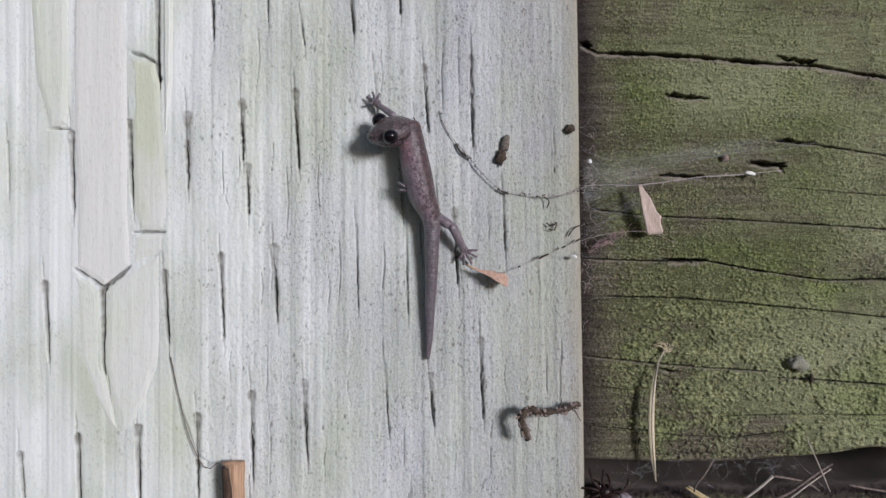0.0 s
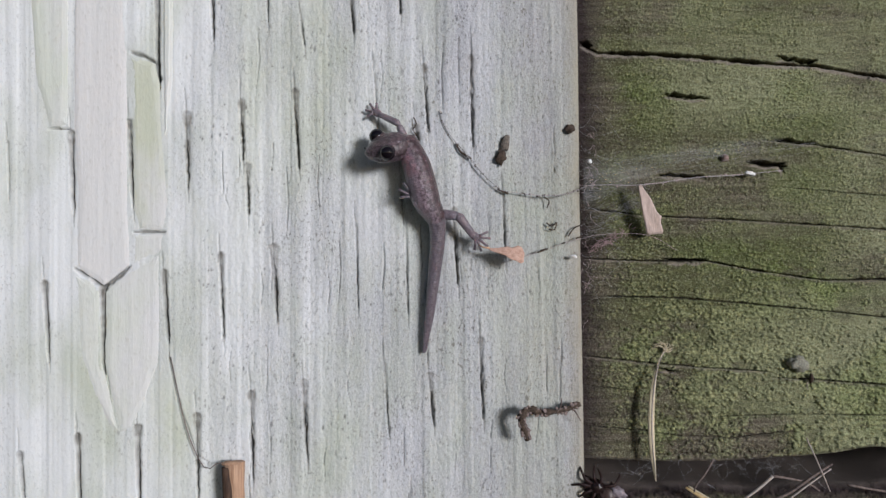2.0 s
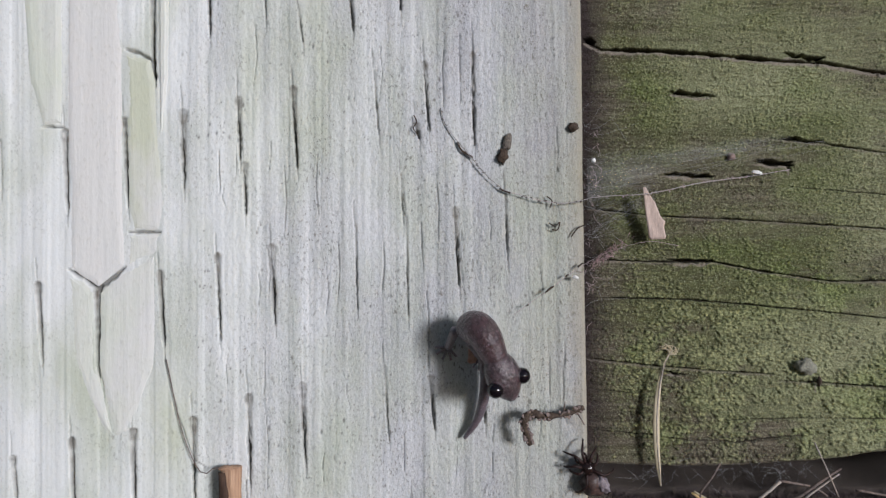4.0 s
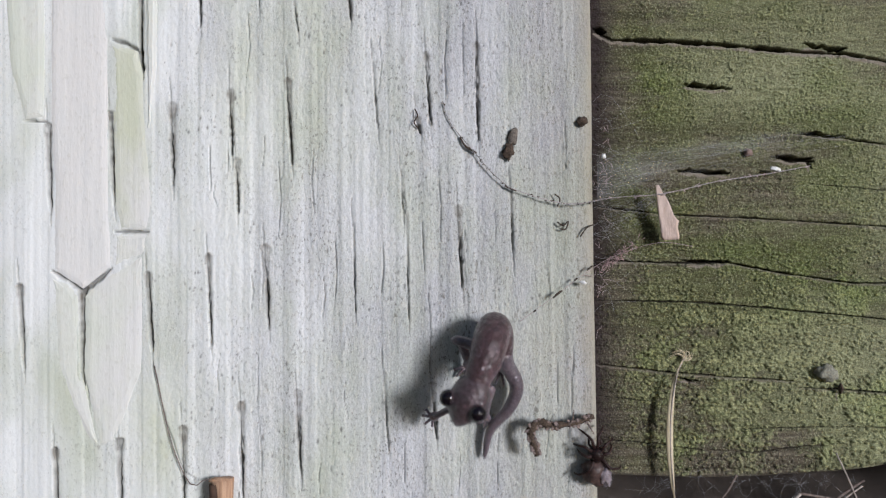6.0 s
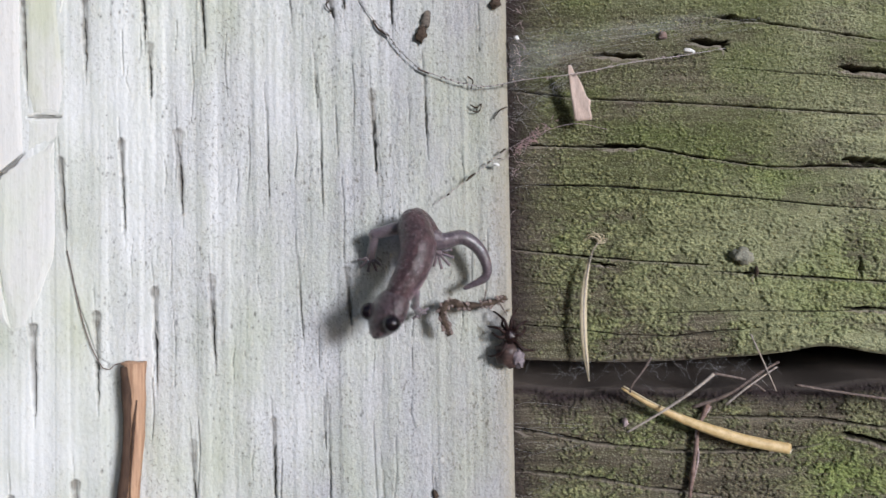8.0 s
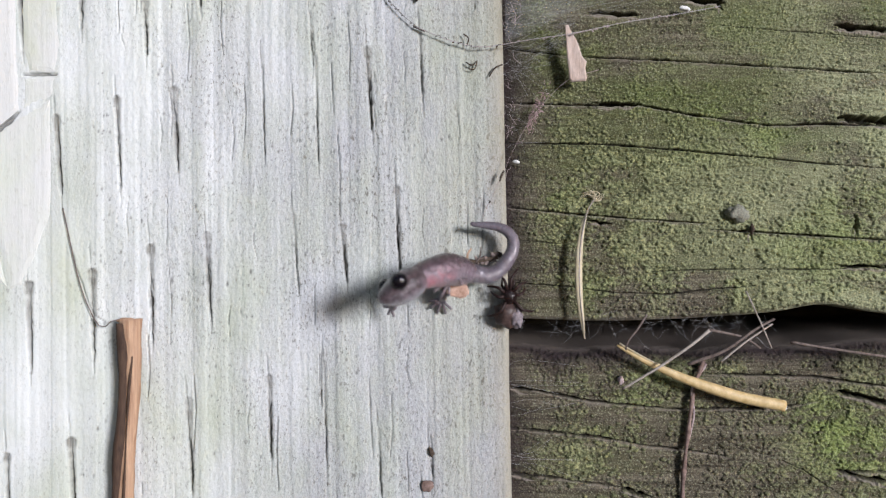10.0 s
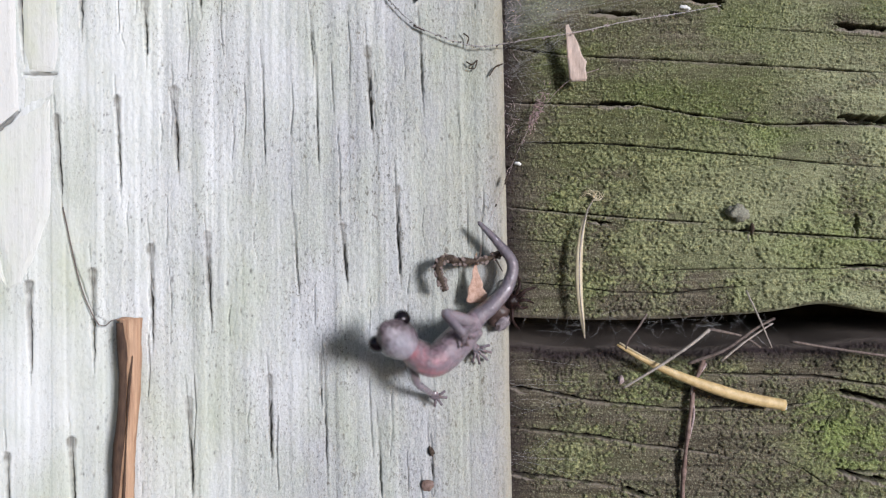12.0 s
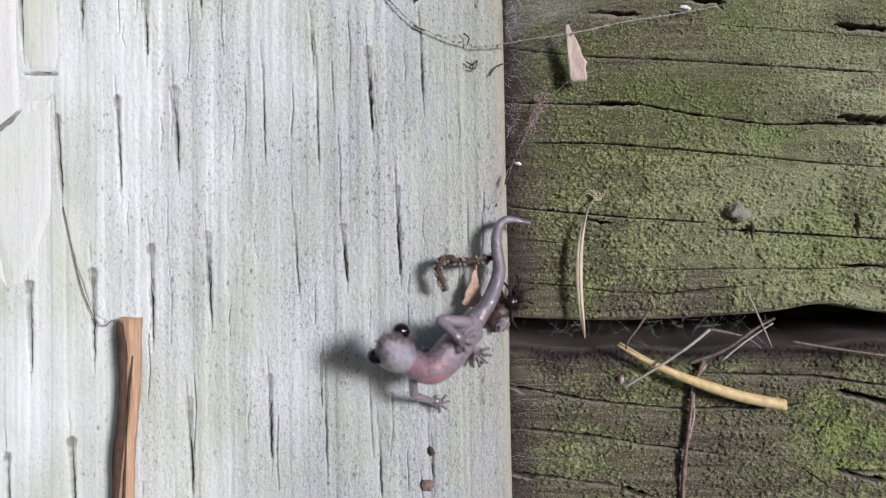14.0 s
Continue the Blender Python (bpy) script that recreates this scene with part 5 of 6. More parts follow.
def salamander_poses():
    """Rows for each keyed piece of the salamander."""
    rows = {ob: [] for ob in (*TRUNK, *TAIL, head, *(o for three in LEG_SETS.values() for o in three))}
    for t, head_up, body_up, spine, leg_rows in POSTURES:
        hu, bu = local((head_up[0], head_up[2], head_up[1])), local((body_up[0], body_up[2], body_up[1]))
        pts = [local(p) for p in spine]
        rows[head].append((t, frame_along(pts[1], pts[0] - pts[1], hu)))
        line = curve_through([tuple(p) for p in pts[1:]], 160)
        ends = np.array([tuple(p) for p in pts[1:]])
        # while it hangs folded, the trunk reaches on round the bend
        past = float(np.interp(t, [2.8, 3.0, 8.2, 9.8], [0.0, 0.8, 0.8, 0.0]))
        first, second = (int(np.argmin(np.linalg.norm(line - ends[i], axis=1))) for i in (3, 4))
        rump = int(round(first + (second - first) * past))
        body = curve_through(line[:rump + 1:3] if rump > 9 else line[:rump + 1], N_TRUNK * 2)
        tail = curve_through(line[rump::3], N_TAIL * 2)
        chain = [(TRUNK[i], body, 2 * i + 1) for i in range(N_TRUNK)] + [(TAIL[i], tail, 2 * i + 1) for i in range(N_TAIL)]
        up = hu.normalized() * 0.5 + bu.normalized() * 0.5
        last = None
        for n, (ob, run, i) in enumerate(chain):
            along = Vector(run[max(i - 1, 0)]) - Vector(run[min(i + 1, len(run) - 1)])
            f = min(1, n / 9)
            want = (hu.normalized() * (1 - f) * 0.5 + bu.normalized() * (0.5 + 0.5 * f)).normalized()
            if last is not None:
                want = want * 0.5 + last * 0.5
            m = frame_along(Vector(run[i]), along, want)
            last = m.to_3x3() @ Vector((0, 0, 1))
            rows[ob].append((t, m))
        for limb, three in LEG_SETS.items():
            side = 1 if limb.endswith("right") else -1
            i = 4 if limb.startswith("fore") else N_TRUNK - 4
            m = rows[TRUNK[i]][-1][1]
            root = m @ Vector((side * 1.7 * MM, 0, -0.6 * MM))
            if limb in leg_rows:
                joints = [local(p) for p in leg_rows[limb]]
                joints[0] = root if (root - joints[1]).length < 6.0 * MM else joints[0]
            else:
                # folded away under the body
                r3, back = m.to_3x3(), -1 if i == 4 or past > 0 else 1
                root = m @ (Vector((side * 0.6, 0, -0.9)) * MM)
                knee = root + r3 @ Vector((side * 0.3, back * 1.7, -0.2)) * MM
                ankle = knee + r3 @ Vector((-side * 0.3, back * 1.7, -0.2)) * MM
                joints = [root, knee, ankle, ankle + r3 @ Vector((0, back * 1.5, -0.1)) * MM]
            for k, ob in enumerate(three):
                a, b = joints[k], joints[k + 1]
                n = BONE[limb][k] * MM
                start = a if k == 2 else (a + b) / 2 - (b - a).normalized() * n / 2
                face = Vector((0, -1, 0.05)) if k == 2 else m.to_3x3() @ Vector((0, 0, 1)) + Vector((0.01, 0, 0.02))
                rows[ob].append((t, frame_along(start, b - a, face)))
    return rows


# ---- small things on the wall ----
DRY_LEAF = plain("orange_brown_dry_leaf", (0.38, 0.22, 0.155), (0.60, 0.405, 0.32), 1800, 0.6, 0.4)
STRAW = plain("pale_yellow_straw", (0.42, 0.29, 0.12), (0.66, 0.50, 0.26), 900, 0.5, 0.4, (1, 1, 1))
GRASS = plain("dry_buff_grass", (0.38, 0.31, 0.19), (0.66, 0.57, 0.40), 700, 0.55, 0.4, (4, 4, 0.3))
STEM = plain("reddish_brown_stem", (0.25, 0.135, 0.08), (0.56, 0.365, 0.235), 500, 0.65, 0.35, (4, 4, 0.15))
STEM_DARK = plain("dark_stem_brown", (0.035, 0.02, 0.014), (0.10, 0.06, 0.04), 900, 0.8, 0.3, (2, 2, 0.4))
CHIP = plain("pinkish_pale_wood_chip", (0.48, 0.36, 0.30), (0.70, 0.56, 0.49), 1500, 0.75, 0.3, (2, 1, 0.4))
SCALE = plain("brown_scaly_sprig", (0.04, 0.028, 0.025), (0.32, 0.25, 0.225), 1300, 0.8, 0.3)
TWIG = plain("grey_brown_twig", (0.07, 0.05, 0.045), (0.24, 0.19, 0.165), 1200, 0.85, 0.25)
ROOT = plain("reddish_brown_root", (0.10, 0.062, 0.05), (0.30, 0.21, 0.18), 1200, 0.85, 0.25)
PALE_TWIG = plain("bleached_twig", (0.26, 0.215, 0.185), (0.50, 0.44, 0.39), 1800, 0.8, 0.3)
DROPPING = plain("dark_brown_crumb", (0.025, 0.018, 0.014), (0.11, 0.08, 0.06), 3500, 0.9, 0.2)
CRUMB = plain("grey_brown_crumb", (0.06, 0.05, 0.042), (0.22, 0.19, 0.16), 3000, 0.95, 0.2)
LICHEN = plain("grey_lichen_lump", (0.13, 0.125, 0.10), (0.34, 0.33, 0.26), 2600, 0.95, 0.2)
WEB = Mat("pale_spider_silk").done((0.72, 0.70, 0.70), 0.45, 0.5, alpha=0.5)
FLUFF = plain("pinkish_web_fluff", (0.24, 0.17, 0.165), (0.52, 0.42, 0.41), 2500, 0.8, 0.3)
PINK_FLUFF = plain("reddish_web_fluff", (0.20, 0.11, 0.11), (0.52, 0.38, 0.38), 2500, 0.8, 0.3)
WHITE_BIT = plain("white_husk", (0.62, 0.60, 0.58), (0.85, 0.84, 0.82), 2500, 0.5, 0.5)
SPIDER = plain("dark_brown_spider_shell", (0.008, 0.004, 0.004), (0.022, 0.012, 0.011), 2600, 0.12, 0.35)
SPIDER_LEG = plain("reddish_spider_leg", (0.010, 0.005, 0.005), (0.038, 0.018, 0.015), 2600, 0.5, 0.25)
SPIDER_BELLY = plain("brown_spider_abdomen", (0.022, 0.013, 0.011), (0.11, 0.07, 0.062), 1400, 0.4, 0.4)
SPIDER_PATCH = plain("pale_spider_patch", (0.10, 0.08, 0.085), (0.30, 0.255, 0.275), 1800, 0.5, 0.4)


def thing(name, label, category, group="", kind="", at=None):
    ob = new(name)
    ob.location = at if at is not None else (0, 0, 0)
    return tagged(ob, label, category, group, kind)


def tube_thing(name, points, radius, material, label, category, sides=8, n=18, flat=1.0, rough=0.0, group="", seed=1):
    """A stalk along wall places; radius in millimetres as a function of 0..1."""
    bm = bmesh.new()
    add_tube(bm, wall_line(points, n), lambda f: radius(f) * MM, sides, flat, rough, random.Random(seed))
    bmesh.ops.recalc_face_normals(bm, faces=bm.faces[:])
    return tagged(part(name, bm, material, None), label, category, group)


def lump(rx, ry, rz, seed, rough=0.25):
    bm = bmesh.new()
    bmesh.ops.create_icosphere(bm, subdivisions=3, radius=1)
    for v in bm.verts:
        k = 1 + rough * noise.noise(v.co * 1.7 + Vector((seed, 0, 0))) + 0.5 * rough * noise.noise(v.co * 4.5 + Vector((0, seed, 0)))
        v.co = Vector((v.co.x * rx * k, v.co.y * ry * k, v.co.z * rz * k)) * MM
    return bm


def lump_thing(name, u, v, h, size, material, label, category, seed=1, rough=0.3, turn=0.0):
    bm = lump(*size, seed, rough)
    bmesh.ops.rotate(bm, verts=bm.verts[:], matrix=Matrix.Rotation(radians(turn), 3, "Y"))
    ob = part(name, bm, material, None)
    ob.location = place(u, v, h)
    return tagged(ob, label, category)


def leaf_sheet(length, widths, curl, thick, seed):
    """A thin curled sheet along local z, centred at its middle; widths: (0..1 along it, left, right)."""
    bm = bmesh.new()
    n, m = 18, 8
    rows = []
    for s in (1, -1):
        grid = []
        for i in range(n + 1):
            f = i / n
            left, right = np.interp(f, [w[0] for w in widths], [w[1] for w in widths]), np.interp(f, [w[0] for w in widths], [w[2] for w in widths])
            row = []
            for j in range(m + 1):
                g = j / m
                x = -left + (left + right) * g
                y = curl * (x * x) * 0.12 + 0.5 * curl * math.sin(f * 3) + 0.12 * noise.noise(Vector((x * 0.9 + seed, f * 5, 0)))
                row.append(bm.verts.new(Vector((x, -y + s * thick / 2, (0.5 - f) * length)) * MM))
            grid.append(row)
        for a, b in zip(grid, grid[1:]):
            for j in range(m):
                bm.faces.new((a[j], a[j + 1], b[j + 1], b[j]) if s < 0 else (a[j], b[j], b[j + 1], a[j + 1]))
        rows.append(grid)
    a, b = rows
    rim = lambda g: [g[0][j] for j in range(m + 1)] + [g[i][m] for i in range(1, n + 1)] + [g[n][j] for j in range(m - 1, -1, -1)] + [g[i][0] for i in range(n - 1, 0, -1)]
    ra, rb = rim(a), rim(b)
    for i in range(len(ra)):
        j = (i + 1) % len(ra)
        bm.faces.new((ra[i], ra[j], rb[j], rb[i]))
    bmesh.ops.recalc_face_normals(bm, faces=bm.faces[:])
    return bm


# a dry leaf scrap that hangs in the silk and is carried about by the salamander
dry_leaf = thing("dry_leaf", "torn orange-brown scrap of dry leaf caught in silk", "leaf")
part("blade", leaf_sheet(6.2, [(0, 0.15, 0.15), (0.18, 0.65, 0.3), (0.3, 0.6, 0.5), (0.5, 1.1, 1.0), (0.62, 1.5, 0.9), (0.8, 1.55, 1.7), (0.93, 2.0, 1.3), (1, 1.3, 0.5)], 0.7, 0.12, 3), DRY_LEAF, dry_leaf)
bm = bmesh.new()
add_tube(bm, [Vector((0.1, -0.1, 3.0)) * MM, Vector((-0.1, -0.2, 4.0)) * MM, Vector((0.25, -0.1, 4.9)) * MM], lambda f: (0.2 - 0.08 * f) * MM, 6)
part("leaf_stalk", bm, STEM, dry_leaf, "thin brown stalk")
LEAF_ROWS = [
    (0.0, 8.4, -4.7, 2.0, 68, 55), (1.0, 9.6, -3.2, 2.6, 74, 58), (1.5, 10.6, -1.5, 3.2, 78, 40), (2.0, 10.9, -0.6, 3.6, 78, 35), (2.3, 12.0, 1.0, 4.4, 78, 30),
    (2.5, 12.3, 2.6, 5.0, 70, 30), (2.6, 11.5, 1.2, 5.0, 62, 40), (2.7, 8.2, -4.4, 4.5, 65, 62), (2.8, 9.0, -4.8, 4.0, 62, 66), (2.9, 10.0, -7.8, 6.0, 75, 40),
    (3.0, 5.5, -9.0, 4.0, 60, 30), (3.2, 4.5, -13.5, 3.0, 40, 20), (5.3, 7.6, -17.0, 1.0, -8, 10), (7.0, 8.0, -17.2, 1.0, -8, 10), (8.2, 9.4, -19.4, 1.0, -8, 10), (8.7, 10.2, -21.8, 1.2, -8, 10), (9.25, 13.0, -26.5, 1.8, -20, 5), (9.8, 16.2, -30.2, 3.5, -15, 0),
    (10.3, 18.2, -31.6, 8.4, -14, 0), (10.5, 18.6, -32.6, 8.8, -14, 0), (10.7, 20.2, -32.3, 4.4, 2, 0), (11.0, 20.9, -31.6, 2.3, 8, 0), (11.5, 20.2, -31.6, 2.3, 6, 0), (12.5, 19.6, -32.0, 2.3, 0, 0), (14.0, 19.3, -32.4, 2.3, -4, 0),
]


# a spider at the corner of the gap
def build_spider():
    s = thing("spider", "dark brown spider with a shiny front body", "spider")
    part("front_body", blob_mesh(1.35 * MM, 1.4 * MM, 1.3 * MM, 2.0), SPIDER, s, "shiny dark front body").matrix_basis = pose(0, 0.4 * MM, 0.2 * MM)
    belly = part("abdomen", lump(2.1, 2.2, 1.5, 4, 0.35), SPIDER_BELLY, s, "dull grey-brown abdomen")
    belly.matrix_basis = pose(-0.5 * MM, -2.6 * MM, -0.2 * MM)
    part("pale_patch", lump(1.0, 1.5, 0.5, 6, 0.5), SPIDER_PATCH, belly, "pale grey patch").matrix_basis = pose(1.3 * MM, -0.6 * MM, 1.0 * MM)
    for k in (-1, 1):
        part("eye", blob_mesh(0.28 * MM, 0.28 * MM, 0.28 * MM, 2.0, 10, 8), EYE, s).matrix_basis = pose(k * 0.5 * MM, 1.85 * MM, 0.8 * MM)
        bm = bmesh.new()
        add_tube(bm, [Vector(p) * MM for p in ((k * 0.5, 1.4, 0.1), (k * 1.0, 2.3, 0.5), (k * 0.8, 3.1, 0.0))], lambda f: (0.26 - 0.1 * f) * MM, 7)
        part("feeler", bm, SPIDER_LEG, s)
        for a, reach in ((78, 5.2), (44, 4.2), (4, 3.3), (-52, 5.4)):
            c, q = math.cos(radians(a)), math.sin(radians(a))
            bm = bmesh.new()
            # root, raised knee, and a foot that turns back towards the body's line
            e = radians(a + (34 if a < 20 else -30))
            pts = [Vector((k * 0.8 * c, 0.5 + 0.9 * q, 0.1)), Vector((k * reach * 0.3 * c, 0.4 + reach * 0.3 * q, 0.9)), Vector((k * reach * 0.55 * c, 0.4 + reach * 0.55 * q, 1.1)),
                   Vector((k * reach * (0.55 * c + 0.3 * math.cos(e)), 0.4 + reach * (0.55 * q + 0.3 * math.sin(e)), 0.1)), Vector((k * reach * (0.5 * c + 0.42 * math.cos(e)), 0.4 + reach * (0.5 * q + 0.42 * math.sin(e)), -0.9))]
            add_tube(bm, [Vector(p) * MM for p in curve_through([tuple(p) for p in pts], 12)], lambda f: (0.33 - 0.2 * f) * MM, 7)
            bmesh.ops.recalc_face_normals(bm, faces=bm.faces[:])
            part("leg", bm, SPIDER_LEG, s)
    return s


spider = build_spider()
SPIDER_ROWS = [
    (0.0, 29.0, -43.2, -0.4, 60), (1.5, 28.8, -43.0, -0.4, 60), (1.9, 27.8, -42.4, 0.0, 62), (2.3, 26.5, -41.2, 0.4, 70), (2.8, 25.3, -40.2, 0.8, 74), (3.0, 25.3, -40.1, 0.8, 72), (3.2, 25.4, -40.2, 0.8, 66),
    (4.0, 24.6, -37.5, 2.0, 32), (5.3, 24.3, -33.4, 2.2, 10), (8.2, 24.4, -33.5, 2.2, 8), (10.3, 25.0, -34.4, 2.2, 5), (10.5, 25.0, -34.8, 2.1, 0), (10.8, 25.3, -34.9, 1.4, -18), (11.5, 25.2, -35.0, 1.0, -34), (12.5, 25.2, -35.1, 1.0, -38), (14.0, 25.1, -35.2, 1.0, -36),
]


# a scaly sprig that hangs in the corner
sprig = thing("sprig", "bent brown scaly conifer sprig hanging at the post edge", "sprig")
SPRIG_LINE = [(23.83, -26.89, 2), (21.04, -27.86, 2.6), (17.51, -28.24, 3.2), (14.4, -27.65, 3.6), (13.5, -29.4, 3.8), (14.1, -31.2, 3.8), (14.6, -32.8, 3.6)]
bm = bmesh.new()
add_tube(bm, wall_line(SPRIG_LINE, 30), lambda f: (0.6 + 0.14 * math.sin(f * 37) - 0.25 * abs(f - 0.7)) * MM, 9, 1.0, 0.35, random.Random(8))
part("stem", bm, DROPPING, sprig)
scale_mesh = None
spots = curve_through(SPRIG_LINE, 22)
rng = random.Random(9)
for i in range(1, 22):
    if i in (3, 7, 8, 12):
        continue
    along = (place(*spots[i + 1]) - place(*spots[i - 1])).normalized() if i < 21 else along
    for k in (-1, 1):
        if scale_mesh is None:
            first = part("scale_leaf", blob_mesh(0.36 * MM, 0.66 * MM, 0.22 * MM, 2.0, 8, 6), SCALE, sprig)
            scale_mesh, ob = first.data, first
        else:
            ob = new("scale_leaf", scale_mesh)
            ob.parent = sprig
        out = along.cross(Vector((0, -1, 0))).normalized() * k
        ob.matrix_basis = frame_along(place(*spots[i]) + out * 0.36 * MM + Vector((0, -0.2 * MM, 0)), along * rng.uniform(0.2, 1.0) + out * rng.uniform(0.1, 1.0) + Vector((0, rng.uniform(-0.9, 0.2), 0)), Vector((0, -1, 0.02)) + out * 0.4) @ Matrix.Diagonal((rng.uniform(0.5, 1.3), rng.uniform(0.6, 1.5), rng.uniform(0.6, 1.5), 1))
for line in ([(19.5, -28.4, 3.0), (20.2, -27.2, 3.4), (20.4, -25.6, 3.6)], [(22.6, -27.6, 2.4), (23.2, -28.6, 2.6), (23.9, -29.8, 2.4)]):
    bm = bmesh.new()
    add_tube(bm, wall_line(line, 8), lambda f: (0.16 - 0.08 * f) * MM, 6)
    part("side_shoot", bm, TWIG, sprig)

# the broken reddish stem on the pale side of the post
stem = thing("broken_stem", "broken hollow reddish-brown plant stem leaning on the post", "stem")
STEM_LINE = [(-36.3, -37.2, 2), (-36.01, -43.69, 2), (-36.3, -51.55, 2), (-37.09, -61.37, 2), (-37.87, -79.06, 2), (-38.56, -108.54, 2), (-38.96, -155.47, 2.2)]
bm = bmesh.new()
add_tube(bm, wall_line(STEM_LINE, 60), lambda f: (1.3 + 0.12 * math.sin(f * 31) + 0.45 * max(0, 1 - f * 30)) * MM, 18, 0.9, 0.07, random.Random(4))
part("stalk", bm, STEM, stem)
# dark strip added on the left, standing for the stem's shaded side
bm = bmesh.new()
add_tube(bm, wall_line([(a - 1.1, b - 0.5, 2.75) for a, b, c in STEM_LINE], 60), lambda f: (0.85 + 0.12 * math.sin(f * 47)) * MM, 10, 1.0, 0.08, random.Random(5))
part("shade_strip", bm, STEM_DARK, stem, "dark strip along the shaded left side")
bm = bmesh.new()
add_tube(bm, wall_line([(-35.6, -43.0, 3.1), (-36.1, -50, 3.4), (-37.0, -66, 3.3), (-38.6, -100, 3.3)], 40), lambda f: (0.16 + 0.08 * math.sin(f * 20)) * MM, 7, 1.0, 0.1, random.Random(6))
part("split_fibre", bm, STEM_DARK, stem, "dark split fibre")
bm = lump(1.35, 1.05, 0.4, 5, 0.3)
part("broken_end", bm, STEM, stem, "frayed broken end").matrix_basis = Matrix.Translation(place(-37.0, -37.3, 2.1))
tube_thing("silk_thread", [(-48.0, -19.0, 0.5), (-45.6, -30, 0.6), (-43.4, -36, 0.8), (-41.4, -38.6, 1.2), (-39.8, -37.6, 1.6), (-38.4, -37.2, 1.8)], lambda f: 0.09, TWIG, "thin grey thread running to the broken stem", "thread", 5)

# a wood chip in the silk
chip = part("wood_chip", leaf_sheet(9.0, [(0, 1.5, -1.05), (0.12, 1.5, -0.6), (0.3, 1.4, 0.35), (0.6, 1.25, 1.2), (0.64, 1.2, 1.85), (0.7, 1.15, 1.8), (0.75, 1.1, 1.55), (0.97, 0.95, 1.9), (1, 0.75, 1.7)], 0.25, 0.5, 6), CHIP, None)
CHIP_ROWS = [(0.0, 36.0, 7.0, 6), (2.75, 36.0, 7.0, 6), (3.0, 36.0, 6.55, 5), (3.2, 35.9, 6.4, 4), (5.3, 35.75, 6.15, 3), (8.2, 35.75, 6.15, 3), (10.3, 35.85, 5.55, 0), (14.0, 35.85, 5.5, 0)]
tagged(chip, "pale pinkish wood chip hanging in silk", "wood chip")

# a dry grass blade over the plank edge
blade = thing("grass_blade", "narrow pale dry grass blade over the plank edge", "grass")
GRASS_LINE = [(39.59, -17.54, -0.46), (38.80, -18.50, 0.1), (37.85, -20.1, 0.7), (36.75, -24.2, 1.5), (36.3, -29.0, 1.8), (36.5, -34.5, 1.6), (37.4, -40.8, 0.8)]
bm = bmesh.new()
add_tube(bm, wall_line(GRASS_LINE, 30), lambda f: (0.1 + 0.52 * math.sin(math.pi * min(1, max(0, f * 1.15 - 0.15))) ** 0.8) * MM, 10, 0.5)
part("sheath", bm, GRASS, blade)
bm = bmesh.new()
add_tube(bm, wall_line([(a + 0.05, b, c + 0.3) for a, b, c in GRASS_LINE], 30), lambda f: (0.04 + 0.1 * math.sin(math.pi * f)) * MM, 6)
part("midrib", bm, PALE_TWIG, blade, "pale midrib")

bm = bmesh.new()
rng = random.Random(31)
for k in range(16):
    a = rng.uniform(-0.6, 2.6)
    n = rng.uniform(1.0, 2.6)
    x, y = 39.2 + rng.gauss(0, 0.3), -17.9 + rng.gauss(0, 0.3)
    add_tube(bm, wall_line([(x, y, -0.3), (x + 0.5 * n * math.cos(a), y + 0.5 * n * math.sin(a), 0.1), (x + n * math.cos(a + 0.7), y + 0.8 * n * math.sin(a + 0.7), -0.4)], 8), lambda f: (0.09 - 0.06 * f) * MM, 5)
part("seed_head", bm, GRASS, blade, "frayed pale seed head")

# straw and twigs over the gap
straw = thing("straw", "curved yellow hollow straw lying across the plank gap", "straw")
STRAW_LINE = [(42.67, -41.88, 0.90), (47.13, -44.39, 1.30), (51.87, -46.61, 1.60), (57.05, -48.56, 1.70), (62.86, -50.38, 1.50), (69.86, -51.85, 1.10)]
bm = bmesh.new()
add_tube(bm, wall_line(STRAW_LINE, 40), lambda f: (0.18 + 0.75 * min(1, f * 1.7) ** 0.7) * MM, 12, 0.8, 0.02, random.Random(2))
part("tube", bm, STRAW, straw)
bm = lump(0.35, 0.6, 0.8, 3, 0.2)
part("cut_end", bm, WHITE_BIT, straw, "white torn end").matrix_basis = Matrix.Translation(place(*STRAW_LINE[-1]))
bm = bmesh.new()
add_tube(bm, wall_line([(a + 0.3, b + 0.35, c + 0.35) for a, b, c in STRAW_LINE[:3]], 16), lambda f: (0.14 - 0.06 * f) * MM, 6)
part("torn_edge", bm, GRASS, straw, "split dark edge")

TWIGS = "thin twigs in the plank gap"
tube_thing("twig", [(43.18, -48.72, 2.4), (48.52, -45.25, 3.2), (53.4, -41.92, 3.4), (56.95, -39.25, 3)], lambda f: 0.17 + 0.09 * f, PALE_TWIG, "thin pale bent twig across the gap", "twig", 7, 20, 1.0, 0.12, TWIGS, 3)
tube_thing("twig", [(56.86, -39.15, 3), (60.51, -39.91, 2.4), (63.5, -40.79, 1.6), (66.14, -42.48, 0.8)], lambda f: 0.24 - 0.08 * f, TWIG, "thin grey-brown twig across the gap", "twig", 7, 16, 1.0, 0.12, TWIGS, 4)
tube_thing("twig", [(54.01, -44.97, 1.4), (59.61, -42.68, 2.2), (64.52, -39.34, 2.2), (68.32, -37.7, 1)], lambda f: 0.3 - 0.1 * f, TWIG, "dark forked twig in the gap", "twig", 7, 16, 1.0, 0.15, TWIGS, 5)
